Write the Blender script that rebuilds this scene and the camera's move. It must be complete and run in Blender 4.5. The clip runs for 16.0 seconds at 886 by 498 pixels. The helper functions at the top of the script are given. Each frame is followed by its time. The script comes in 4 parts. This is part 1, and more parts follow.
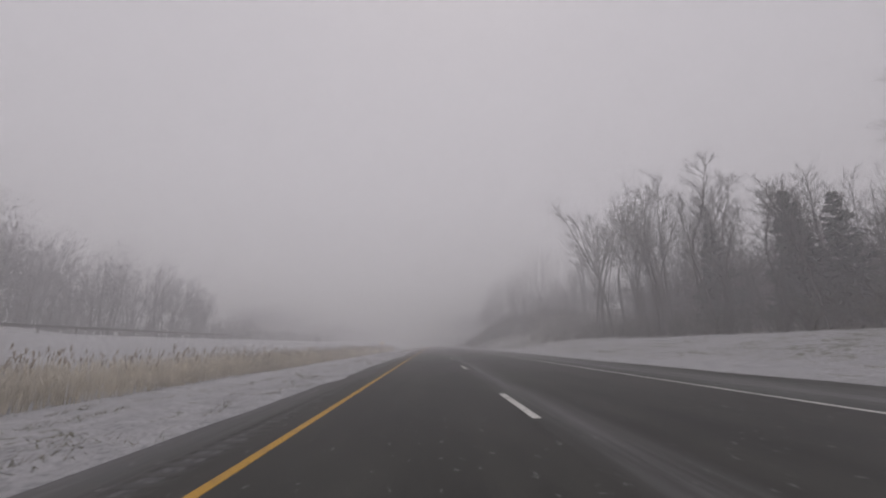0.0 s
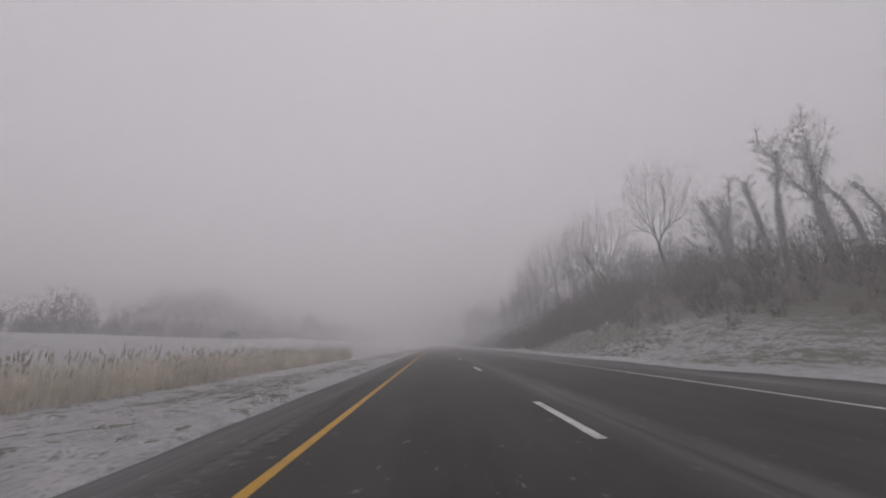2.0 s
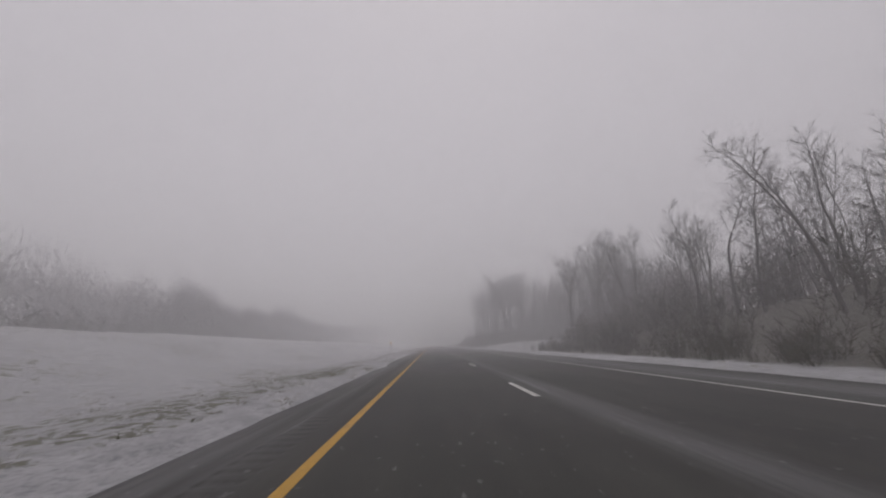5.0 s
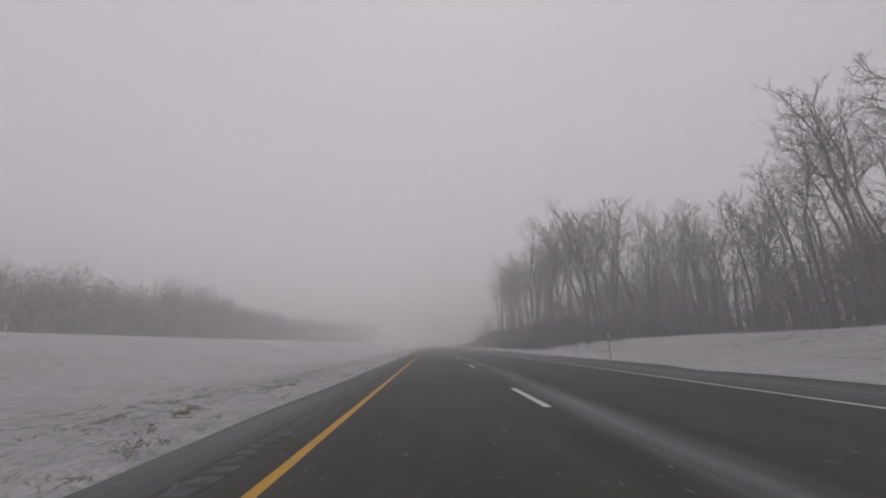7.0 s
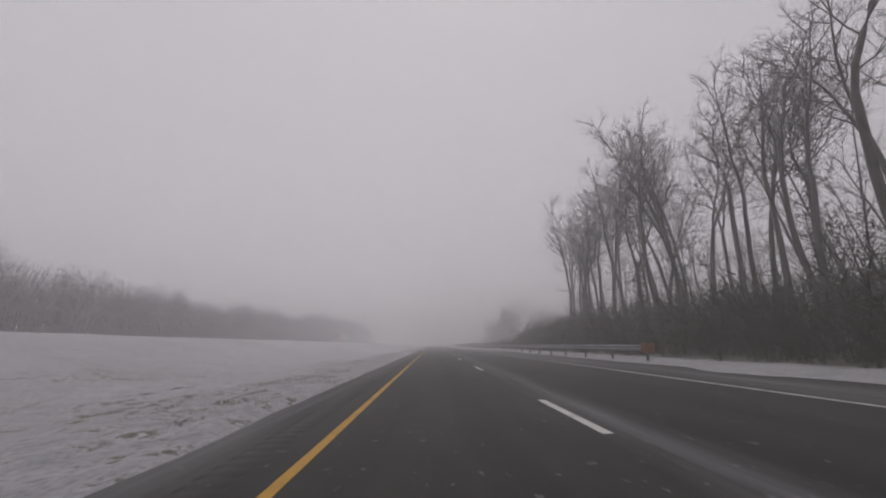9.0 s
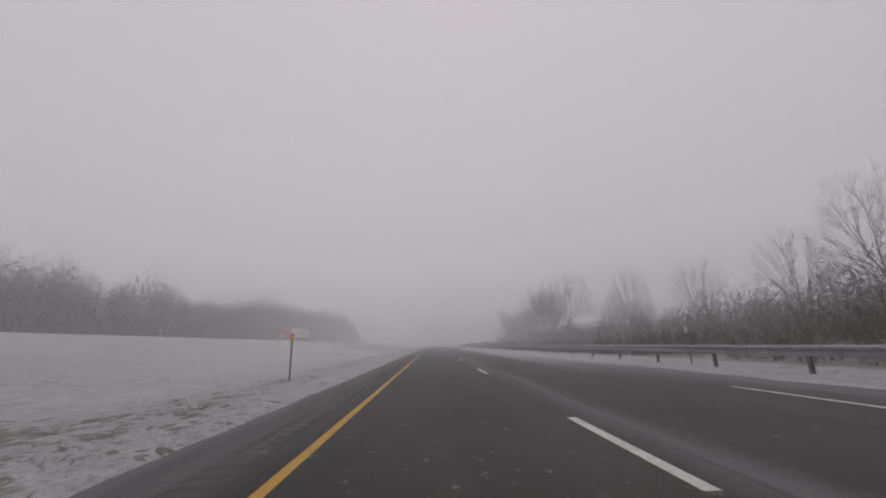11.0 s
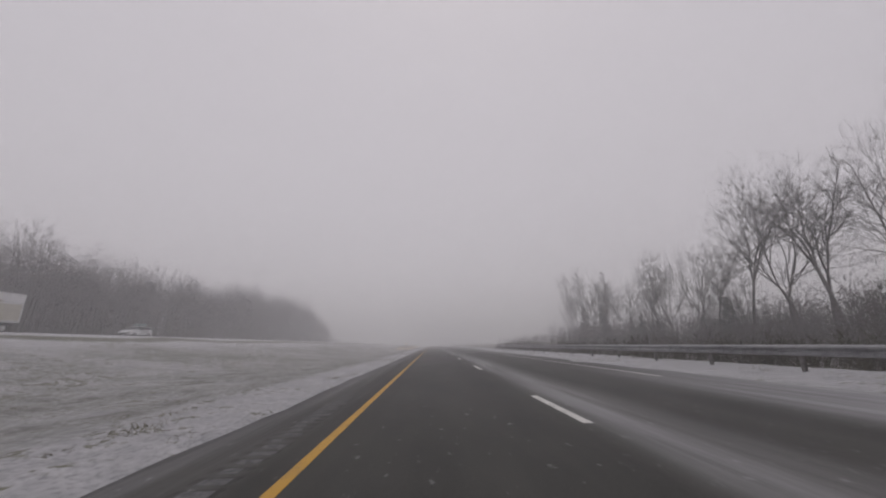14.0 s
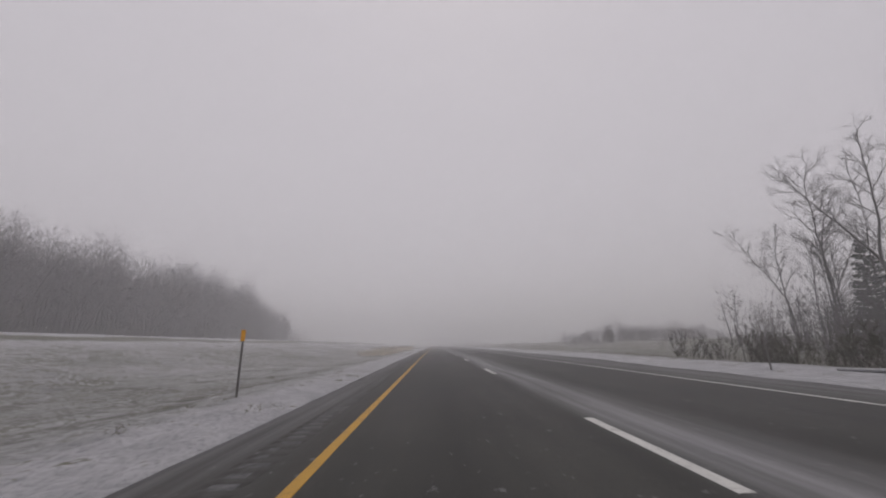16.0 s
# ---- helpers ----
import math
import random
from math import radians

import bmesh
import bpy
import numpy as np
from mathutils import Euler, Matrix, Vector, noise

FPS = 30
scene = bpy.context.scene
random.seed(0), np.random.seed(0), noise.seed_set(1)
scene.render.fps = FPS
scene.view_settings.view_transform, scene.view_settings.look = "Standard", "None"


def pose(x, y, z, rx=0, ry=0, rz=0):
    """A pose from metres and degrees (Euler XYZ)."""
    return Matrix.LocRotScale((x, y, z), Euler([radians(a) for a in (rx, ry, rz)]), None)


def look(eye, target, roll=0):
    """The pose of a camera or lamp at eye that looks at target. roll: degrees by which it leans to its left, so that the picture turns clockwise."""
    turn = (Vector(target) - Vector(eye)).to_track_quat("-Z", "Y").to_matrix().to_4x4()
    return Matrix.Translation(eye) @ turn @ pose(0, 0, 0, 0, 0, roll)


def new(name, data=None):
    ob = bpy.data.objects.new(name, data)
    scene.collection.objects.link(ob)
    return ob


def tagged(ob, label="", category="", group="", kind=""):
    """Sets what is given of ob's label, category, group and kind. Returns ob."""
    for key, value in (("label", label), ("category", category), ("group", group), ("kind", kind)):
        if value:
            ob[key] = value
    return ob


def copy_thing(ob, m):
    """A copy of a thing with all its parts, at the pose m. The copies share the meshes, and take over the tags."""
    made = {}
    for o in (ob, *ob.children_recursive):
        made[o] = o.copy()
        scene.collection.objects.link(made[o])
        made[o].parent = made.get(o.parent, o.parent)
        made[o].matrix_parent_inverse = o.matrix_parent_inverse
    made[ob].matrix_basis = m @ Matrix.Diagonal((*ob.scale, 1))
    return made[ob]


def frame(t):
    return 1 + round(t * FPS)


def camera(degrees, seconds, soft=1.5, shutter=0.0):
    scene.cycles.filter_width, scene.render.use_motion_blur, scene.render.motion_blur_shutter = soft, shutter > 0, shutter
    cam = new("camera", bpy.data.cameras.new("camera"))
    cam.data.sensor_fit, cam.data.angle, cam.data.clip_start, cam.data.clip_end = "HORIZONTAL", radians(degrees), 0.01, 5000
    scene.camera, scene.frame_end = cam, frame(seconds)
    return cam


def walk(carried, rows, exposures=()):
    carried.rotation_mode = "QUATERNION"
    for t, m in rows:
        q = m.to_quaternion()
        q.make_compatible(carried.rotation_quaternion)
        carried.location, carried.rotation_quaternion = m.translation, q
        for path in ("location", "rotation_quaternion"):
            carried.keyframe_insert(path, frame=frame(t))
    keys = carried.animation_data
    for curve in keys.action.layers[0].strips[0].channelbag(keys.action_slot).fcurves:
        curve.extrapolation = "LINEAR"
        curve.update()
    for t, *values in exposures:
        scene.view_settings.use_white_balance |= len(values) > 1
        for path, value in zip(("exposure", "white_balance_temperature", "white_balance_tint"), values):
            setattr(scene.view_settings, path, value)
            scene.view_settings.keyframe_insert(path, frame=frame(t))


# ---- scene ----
cam = camera(100.6, 16.0, soft=1.95, shutter=0.025)

# ---- the drive: seconds, metres along the road, metres right of the yellow line, yaw ----
EYE, PITCH, ROLL = 1.17, 14.56, -1.2
DRIVE = [
    (0.0, 0.0, 1.99, -2.0), (0.5, 15.7, 1.96, -1.85), (1.0, 31.5, 1.91, -1.72), (1.5, 47.0, 1.77, -1.63),
    (2.0, 62.3, 1.60, -1.57), (2.5, 78.0, 1.43, -1.56), (3.0, 93.6, 1.29, -1.62), (3.5, 109.5, 1.18, -1.86),
    (4.0, 124.8, 1.14, -2.05), (5.2, 162.3, 1.32, -2.08), (6.5, 202.8, 1.54, -2.02), (7.0, 218.4, 1.50, -2.0),
    (7.5, 234.1, 1.45, -1.97), (8.0, 249.9, 1.40, -1.95), (8.5, 265.7, 1.38, -1.97), (9.0, 281.5, 1.37, -2.0),
    (10.2, 319.2, 1.42, -2.03), (11.5, 360.1, 1.44, -2.02), (12.0, 375.8, 1.43, -2.0), (12.5, 391.6, 1.42, -1.98),
    (13.0, 407.5, 1.40, -1.97), (13.5, 423.5, 1.37, -1.97), (14.0, 439.3, 1.35, -2.0), (14.5, 455.1, 1.34, -1.97),
    (15.0, 471.1, 1.33, -1.92), (15.5, 487.0, 1.29, -1.8), (16.0, 502.9, 1.23, -1.68),
]
walk(cam, [(t, pose(x, y, EYE, 90 + PITCH, 0.0, yaw) @ pose(0, 0, 0, 0, 0, ROLL)) for t, y, x, yaw in DRIVE])

# ---- overcast daylight ----
SUN_EL, SUN_AZ = 72.0, 8.0          # brightest part of the cloud
world = bpy.data.worlds.new("overcast_sky")
scene.world = world
world.use_nodes = True
wn, wl = world.node_tree.nodes, world.node_tree.links
bg = wn["Background"]
sky = wn.new("ShaderNodeTexSky")
sky.sky_type, sky.sun_disc = "NISHITA", False
sky.sun_elevation, sky.sun_rotation = radians(SUN_EL), radians(SUN_AZ)
sky.dust_density, sky.air_density = 5.0, 1.0
grey = wn.new("ShaderNodeMix")
grey.data_type = "RGBA"
grey.inputs[0].default_value = 0.93
grey.inputs[7].default_value = (6.45, 6.05, 6.45, 1)
wl.new(sky.outputs[0], grey.inputs[6])
wl.new(grey.outputs[2], bg.inputs[0])
bg.inputs[1].default_value = 0.10
sun = new("sun", bpy.data.lights.new("sun", "SUN"))
sun.data.energy, sun.data.angle, sun.data.color = 0.4, radians(90), (1.0, 0.955, 0.985)
sun.matrix_world = look((0, 0, 0), (-math.sin(radians(SUN_AZ)) * math.cos(radians(SUN_EL)), -math.cos(radians(SUN_AZ)) * math.cos(radians(SUN_EL)), -math.sin(radians(SUN_EL))))
scene.view_settings.exposure = -0.10
scene.cycles.volume_bounces = 2


# ---- materials ----
def material(name, rough=0.8, metal=0.0):
    m = bpy.data.materials.new(name)
    m.use_nodes = True
    b = m.node_tree.nodes["Principled BSDF"]
    b.inputs["Roughness"].default_value, b.inputs["Metallic"].default_value = rough, metal
    return m, m.node_tree.nodes, m.node_tree.links, b


def noise_node(n, l, scale, detail=4.0, rough=0.55, stretch=None, world_space=True):
    tex = n.new("ShaderNodeTexNoise")
    tex.inputs["Scale"].default_value, tex.inputs["Detail"].default_value, tex.inputs["Roughness"].default_value = scale, detail, rough
    src = n.new("ShaderNodeNewGeometry").outputs["Position"] if world_space else n.new("ShaderNodeTexCoord").outputs["Object"]
    if stretch:
        mp = n.new("ShaderNodeMapping")
        mp.inputs["Scale"].default_value = stretch
        l.new(src, mp.inputs[0])
        src = mp.outputs[0]
    l.new(src, tex.inputs["Vector"])
    return tex


def ramp(n, l, src, stops):
    r = n.new("ShaderNodeValToRGB")
    while len(r.color_ramp.elements) < len(stops):
        r.color_ramp.elements.new(0.5)
    for e, (p, c) in zip(r.color_ramp.elements, stops):
        e.position, e.color = p, (*c, 1)
    l.new(src, r.inputs[0])
    return r


def mix(n, l, fac, a, b, mode="MIX"):
    m = n.new("ShaderNodeMix")
    m.data_type, m.blend_type = "RGBA", mode
    for sock, v in ((m.inputs[0], fac), (m.inputs[6], a), (m.inputs[7], b)):
        if isinstance(v, (int, float)):
            sock.default_value = v
        elif isinstance(v, tuple):
            sock.default_value = (*v, 1)
        else:
            l.new(v, sock)
    return m.outputs[2]


def bump(n, l, b, src, strength, dist):
    k = n.new("ShaderNodeBump")
    k.inputs["Strength"].default_value, k.inputs["Distance"].default_value = strength, dist
    l.new(src, k.inputs["Height"])
    l.new(k.outputs[0], b.inputs["Normal"])


def speckled(name, dark, light, scale, rough=0.8, metal=0.0, bump_d=0.004, stretch=None, world_space=False):
    m, n, l, b = material(name, rough, metal)
    big = noise_node(n, l, scale * 0.12, 3, stretch=stretch, world_space=world_space)
    fine = noise_node(n, l, scale, 5, stretch=stretch, world_space=world_space)
    c1 = ramp(n, l, fine.outputs[0], [(0.3, dark), (0.7, light)]).outputs[0]
    c2 = ramp(n, l, big.outputs[0], [(0.3, (0.75, 0.75, 0.75)), (0.7, (1.15, 1.15, 1.15))]).outputs[0]
    l.new(mix(n, l, 1.0, c1, c2, "MULTIPLY"), b.inputs["Base Color"])
    bump(n, l, b, fine.outputs[0], 0.6, bump_d)
    return m


def snow_ground():
    m, n, l, b = material("snow_over_grass", 0.8)
    b.inputs["Specular IOR Level"].default_value = 0.2
    big = noise_node(n, l, 0.09, 4)
    mid = noise_node(n, l, 1.7, 5, 0.65, (1, 0.7, 1))
    fine = noise_node(n, l, 5.0, 6, 0.75)
    snow = ramp(n, l, mid.outputs[0], [(0.3, (0.365, 0.367, 0.374)), (0.65, (0.555, 0.555, 0.562))]).outputs[0]
    grass = ramp(n, l, fine.outputs[0], [(0.35, (0.062, 0.064, 0.043)), (0.7, (0.215, 0.213, 0.15))]).outputs[0]
    leaves = ramp(n, l, fine.outputs[0], [(0.35, (0.045, 0.038, 0.028)), (0.55, (0.11, 0.098, 0.07)), (0.70, (0.34, 0.34, 0.34))]).outputs[0]
    thin = n.new("ShaderNodeAttribute")
    thin.attribute_name = "thin"
    litter = n.new("ShaderNodeAttribute")
    litter.attribute_name = "litter"

    def madd(a, k, c):
        q = n.new("ShaderNodeMath")
        q.operation = "MULTIPLY_ADD"
        l.new(a, q.inputs[0])
        q.inputs[1].default_value = k
        l.new(c, q.inputs[2])
        return q.outputs[0]
    crust = noise_node(n, l, 17.0, 4, 0.7, (1, 0.6, 1))
    height = madd(mid.outputs[0], 0.95, madd(big.outputs[0], 0.55, madd(thin.outputs["Fac"], 0.18, fine.outputs[0])))
    mr = n.new("ShaderNodeMapRange")
    mr.inputs[1].default_value, mr.inputs[2].default_value, mr.inputs[4].default_value = 1.375, 1.455, 0.92
    l.new(height, mr.inputs[0])
    grain = ramp(n, l, crust.outputs[0], [(0.34, (0.62, 0.62, 0.64)), (0.5, (1, 1, 1)), (0.72, (1.12, 1.12, 1.12))]).outputs[0]
    c = mix(n, l, mr.outputs[0], mix(n, l, 1.0, snow, grain, "MULTIPLY"), grass)
    blades = noise_node(n, l, 8.0, 6, 0.72)
    dusted = ramp(n, l, madd(mid.outputs[0], 0.8, blades.outputs[0]), [(0.76, (0.070, 0.072, 0.046)), (0.90, (0.185, 0.187, 0.155)), (1.02, (0.400, 0.401, 0.400))]).outputs[0]
    dust = n.new("ShaderNodeAttribute")
    dust.attribute_name = "dust"
    c = mix(n, l, dust.outputs["Fac"], c, dusted)
    l.new(mix(n, l, litter.outputs["Fac"], c, leaves), b.inputs["Base Color"])
    bump(n, l, b, madd(crust.outputs[0], 0.35, fine.outputs[0]), 1.0, 0.09)
    return m


def asphalt():
    m, n, l, b = material("wet_asphalt", 0.7)
    b.inputs["Specular IOR Level"].default_value = 0.3
    grain = noise_node(n, l, 26.0, 6, 0.8)
    lanes = noise_node(n, l, 1.0, 4, 0.6, (1.1, 0.012, 1))
    patch = noise_node(n, l, 0.8, 5, 0.65, (1, 0.3, 1))
    base = ramp(n, l, grain.outputs[0], [(0.3, (0.0195, 0.0195, 0.0165)), (0.7, (0.050, 0.0485, 0.0415))]).outputs[0]
    tone = ramp(n, l, lanes.outputs[0], [(0.3, (0.75, 0.75, 0.75)), (0.7, (1.3, 1.3, 1.3))]).outputs[0]
    tone2 = ramp(n, l, patch.outputs[0], [(0.33, (0.74, 0.74, 0.74)), (0.68, (1.28, 1.28, 1.28))]).outputs[0]
    c = mix(n, l, 1.0, mix(n, l, 1.0, base, tone, "MULTIPLY"), tone2, "MULTIPLY")
    # powder snow blown into streaks beside the lane line and along the shoulders
    geo = n.new("ShaderNodeNewGeometry")
    sep = n.new("ShaderNodeSeparateXYZ")
    l.new(geo.outputs["Position"], sep.inputs[0])
    wob = noise_node(n, l, 1.0, 3, 0.5, (0.02, 0.02, 1))
    wx = n.new("ShaderNodeMath")
    wx.operation = "MULTIPLY_ADD"
    l.new(wob.outputs[0], wx.inputs[0])
    wx.inputs[1].default_value = -1.6
    l.new(sep.outputs[0], wx.inputs[2])
    streak = noise_node(n, l, 1.0, 5, 0.65, (3.5, 0.10, 1))
    total = None
    for centre, half, gain in ((3.45, 0.6, 0.27), (9.8, 1.6, 0.30), (-2.2, 1.2, 0.24)):
        sub = n.new("ShaderNodeMath")
        sub.operation = "SUBTRACT"
        l.new(wx.outputs[0], sub.inputs[0])
        sub.inputs[1].default_value = centre
        ab = n.new("ShaderNodeMath")
        ab.operation = "ABSOLUTE"
        l.new(sub.outputs[0], ab.inputs[0])
        mr = n.new("ShaderNodeMapRange")
        mr.inputs[1].default_value, mr.inputs[2].default_value = half, 0.0
        mr.inputs[3].default_value, mr.inputs[4].default_value = 0.0, gain
        l.new(ab.outputs[0], mr.inputs[0])
        if total is None:
            total = mr.outputs[0]
        else:
            ad = n.new("ShaderNodeMath")
            l.new(total, ad.inputs[0])
            l.new(mr.outputs[0], ad.inputs[1])
            total = ad.outputs[0]
    def span(sock, a0, a1):
        q = n.new("ShaderNodeMapRange")
        q.interpolation_type = "SMOOTHSTEP"
        q.inputs[1].default_value, q.inputs[2].default_value = a0, a1
        l.new(sock, q.inputs[0])
        return q.outputs[0]

    def times(p, q):
        k = n.new("ShaderNodeMath")
        k.operation = "MULTIPLY"
        l.new(p, k.inputs[0])
        if isinstance(q, float):
            k.inputs[1].default_value = q
        else:
            l.new(q, k.inputs[1])
        return k.outputs[0]
    # a broad smear of drifting powder right of the lane line in the last stretch
    smear = times(times(times(span(wx.outputs[0], 2.6, 3.3), span(wx.outputs[0], 4.8, 3.6)), span(sep.outputs[1], 385.0, 460.0)), 0.30)
    # thin drift over the outer shoulder beside the guard rail
    drift = times(times(times(span(wx.outputs[0], 6.1, 7.7), span(sep.outputs[1], 352.0, 385.0)), span(sep.outputs[1], 462.0, 436.0)), 0.9)
    st = ramp(n, l, streak.outputs[0], [(0.35, (0.1, 0.1, 0.1)), (0.7, (1, 1, 1))])
    mu = n.new("ShaderNodeMath")
    mu.operation = "MULTIPLY"
    l.new(total, mu.inputs[0])
    l.new(st.outputs[0], mu.inputs[1])
    # grains of snow scattered over the lanes
    scatter = noise_node(n, l, 7.0, 3, 0.6, (1, 0.55, 1))
    grains = ramp(n, l, scatter.outputs[0], [(0.64, (0, 0, 0)), (0.72, (0.30, 0.30, 0.30))])
    c = mix(n, l, grains.outputs[0], c, (0.40, 0.40, 0.41))
    film = times(drift, ramp(n, l, streak.outputs[0], [(0.25, (0.35, 0.35, 0.35)), (0.6, (1, 1, 1))]).outputs[0])
    c = mix(n, l, mu.outputs[0], c, (0.55, 0.55, 0.57))
    c = mix(n, l, times(smear, ramp(n, l, streak.outputs[0], [(0.25, (0.25, 0.25, 0.25)), (0.65, (1, 1, 1))]).outputs[0]), c, (0.52, 0.52, 0.53))
    l.new(mix(n, l, film, c, (0.42, 0.42, 0.435)), b.inputs["Base Color"])
    bump(n, l, b, grain.outputs[0], 0.35, 0.004)
    return m


def paint(name, colour, worn=0.45):
    m, n, l, b = material(name, 0.65)
    a = noise_node(n, l, 14.0, 5, 0.7)
    g = noise_node(n, l, 1.6, 3)
    ad = n.new("ShaderNodeMath")
    l.new(a.outputs[0], ad.inputs[0])
    l.new(g.outputs[0], ad.inputs[1])
    mr = n.new("ShaderNodeMapRange")
    mr.inputs[1].default_value, mr.inputs[2].default_value, mr.inputs[4].default_value = 1.0, 1.35, worn
    l.new(ad.outputs[0], mr.inputs[0])
    l.new(mix(n, l, mr.outputs[0], colour, (0.09, 0.085, 0.08)), b.inputs["Base Color"])
    return m


SNOW = snow_ground()
ASPHALT = asphalt()
POWDER = speckled("powder_snow", (0.05, 0.05, 0.05), (0.16, 0.16, 0.162), 12.0, 0.9, world_space=True)
YELLOW = paint("yellow_road_paint", (0.50, 0.275, 0.020))
WHITE_LINE = paint("white_road_paint", (0.60, 0.595, 0.56), 0.6)
BARK = speckled("grey_bark", (0.038, 0.034, 0.031), (0.125, 0.112, 0.103), 6.0, 0.9, 0, 0.02, (1, 1, 0.25))
TWIG = speckled("bare_twigs", (0.028, 0.024, 0.022), (0.076, 0.065, 0.059), 2.0, 0.9)


def dusted_needles():
    m, n, l, b = material("dusted_spruce_needles", 0.85)
    tone = noise_node(n, l, 5.0, 4, world_space=False)
    patch = noise_node(n, l, 0.9, 3, world_space=False)
    green = ramp(n, l, tone.outputs[0], [(0.3, (0.016, 0.026, 0.019)), (0.7, (0.045, 0.06, 0.042))]).outputs[0]
    geo = n.new("ShaderNodeNewGeometry")
    sep = n.new("ShaderNodeSeparateXYZ")
    l.new(geo.outputs["Normal"], sep.inputs[0])
    up = n.new("ShaderNodeMath")
    up.operation = "MULTIPLY"
    l.new(sep.outputs[2], up.inputs[0])
    l.new(patch.outputs[0], up.inputs[1])
    mr = n.new("ShaderNodeMapRange")
    mr.inputs[1].default_value, mr.inputs[2].default_value, mr.inputs[4].default_value = 0.42, 0.6, 0.45
    l.new(up.outputs[0], mr.inputs[0])
    l.new(mix(n, l, mr.outputs[0], green, (0.6, 0.6, 0.62)), b.inputs["Base Color"])
    return m


NEEDLES = dusted_needles()
STEEL = speckled("galvanised_steel", (0.22, 0.225, 0.23), (0.40, 0.40, 0.41), 5.0, 0.5, 0.6, 0.001)
POST_STEEL = speckled("weathered_steel", (0.13, 0.12, 0.11), (0.25, 0.24, 0.23), 8.0, 0.65, 0.3, 0.001)
AMBER = speckled("amber_reflector", (0.75, 0.33, 0.01), (0.85, 0.42, 0.02), 20.0, 0.35, 0, 0.0005)
WHITE_PLATE = speckled("white_reflector", (0.6, 0.6, 0.6), (0.75, 0.75, 0.75), 20.0, 0.35, 0, 0.0005)
REED = speckled("dry_reed_straw", (0.55, 0.50, 0.40), (0.80, 0.75, 0.64), 3.0, 0.9)
BRUSH = speckled("olive_brown_brush", (0.030, 0.028, 0.017), (0.082, 0.074, 0.047), 1.5, 0.95)
TUFT = speckled("dead_grass", (0.10, 0.095, 0.06), (0.26, 0.24, 0.165), 3.0, 0.9)


# ---- helpers ----
def part(name, bm, mat, parent=None, label="", smooth=False):
    me = bpy.data.meshes.new(name)
    bm.to_mesh(me)
    bm.free()
    me.materials.append(mat)
    if smooth:
        me.polygons.foreach_set("use_smooth", [True] * len(me.polygons))
    ob = new(name, me)
    ob.parent = parent
    return tagged(ob, label) if label else ob


def from_lists(name, verts, faces, mat, parent=None, smooth=False):
    me = bpy.data.meshes.new(name)
    me.from_pydata([tuple(v) for v in verts], [], faces)
    me.materials.append(mat)
    if smooth:
        me.polygons.foreach_set("use_smooth", [True] * len(me.polygons))
    ob = new(name, me)
    ob.parent = parent
    return ob


def box(bm, x0, y0, z0, x1, y1, z1, bev=0.0):
    r = bmesh.ops.create_cube(bm, size=1.0, matrix=Matrix.LocRotScale(((x0 + x1) / 2, (y0 + y1) / 2, (z0 + z1) / 2), None, (x1 - x0, y1 - y0, z1 - z0)))
    if bev:
        es = list({e for v in r["verts"] for e in v.link_edges})
        bmesh.ops.bevel(bm, geom=es, offset=bev, segments=2, affect="EDGES")


def smooth_step(a, b, v):
    k = min(1.0, max(0.0, (v - a) / (b - a)))
    return k * k * (3 - 2 * k)


def fbm(x, y, s, seed=0.0):
    return noise.fractal(Vector((x * s, y * s, seed)), 1.0, 2.0, 4)


# ---- the lie of the land: x is metres right of the yellow line, y metres along the road ----
ROAD_L, ROAD_R = -3.2, 13.8
EDGE_LINE, RAIL = 9.0, 12.5
FAR_TOP = 2.95


def far_level(x):
    """Level of the opposite carriageway, which banks up away from the median."""
    return FAR_TOP + 0.03 * min(11.5, max(0.0, -35.5 - x))




def left_edge(y):
    return -1.46 + 0.10 * fbm(0, y, 0.05, 3.1) + 0.06 * fbm(0, y, 0.6, 7.7) + 0.35 * max(0.0, fbm(0, y, 0.11, 21.0) - 0.28) + 0.7 * (1 - smooth_step(50, 75, y)) * max(0.0, fbm(0, y, 0.08, 41.0))


def right_edge(y):
    rail = smooth_step(330, 370, y) * (1 - smooth_step(500, 540, y))
    return 12.3 - 1.7 * rail + 0.5 * fbm(0, y, 0.06, 13.1) + 0.22 * fbm(0, y, 0.5, 17.7) - 2.4 * max(0.0, fbm(0, y, 0.07, 31.0) - 0.22)


def far_back(y):
    """How far the wood beyond the far carriageway steps back behind the snow bank at the start."""
    return 7.0 * (1 - smooth_step(66, 92, y))


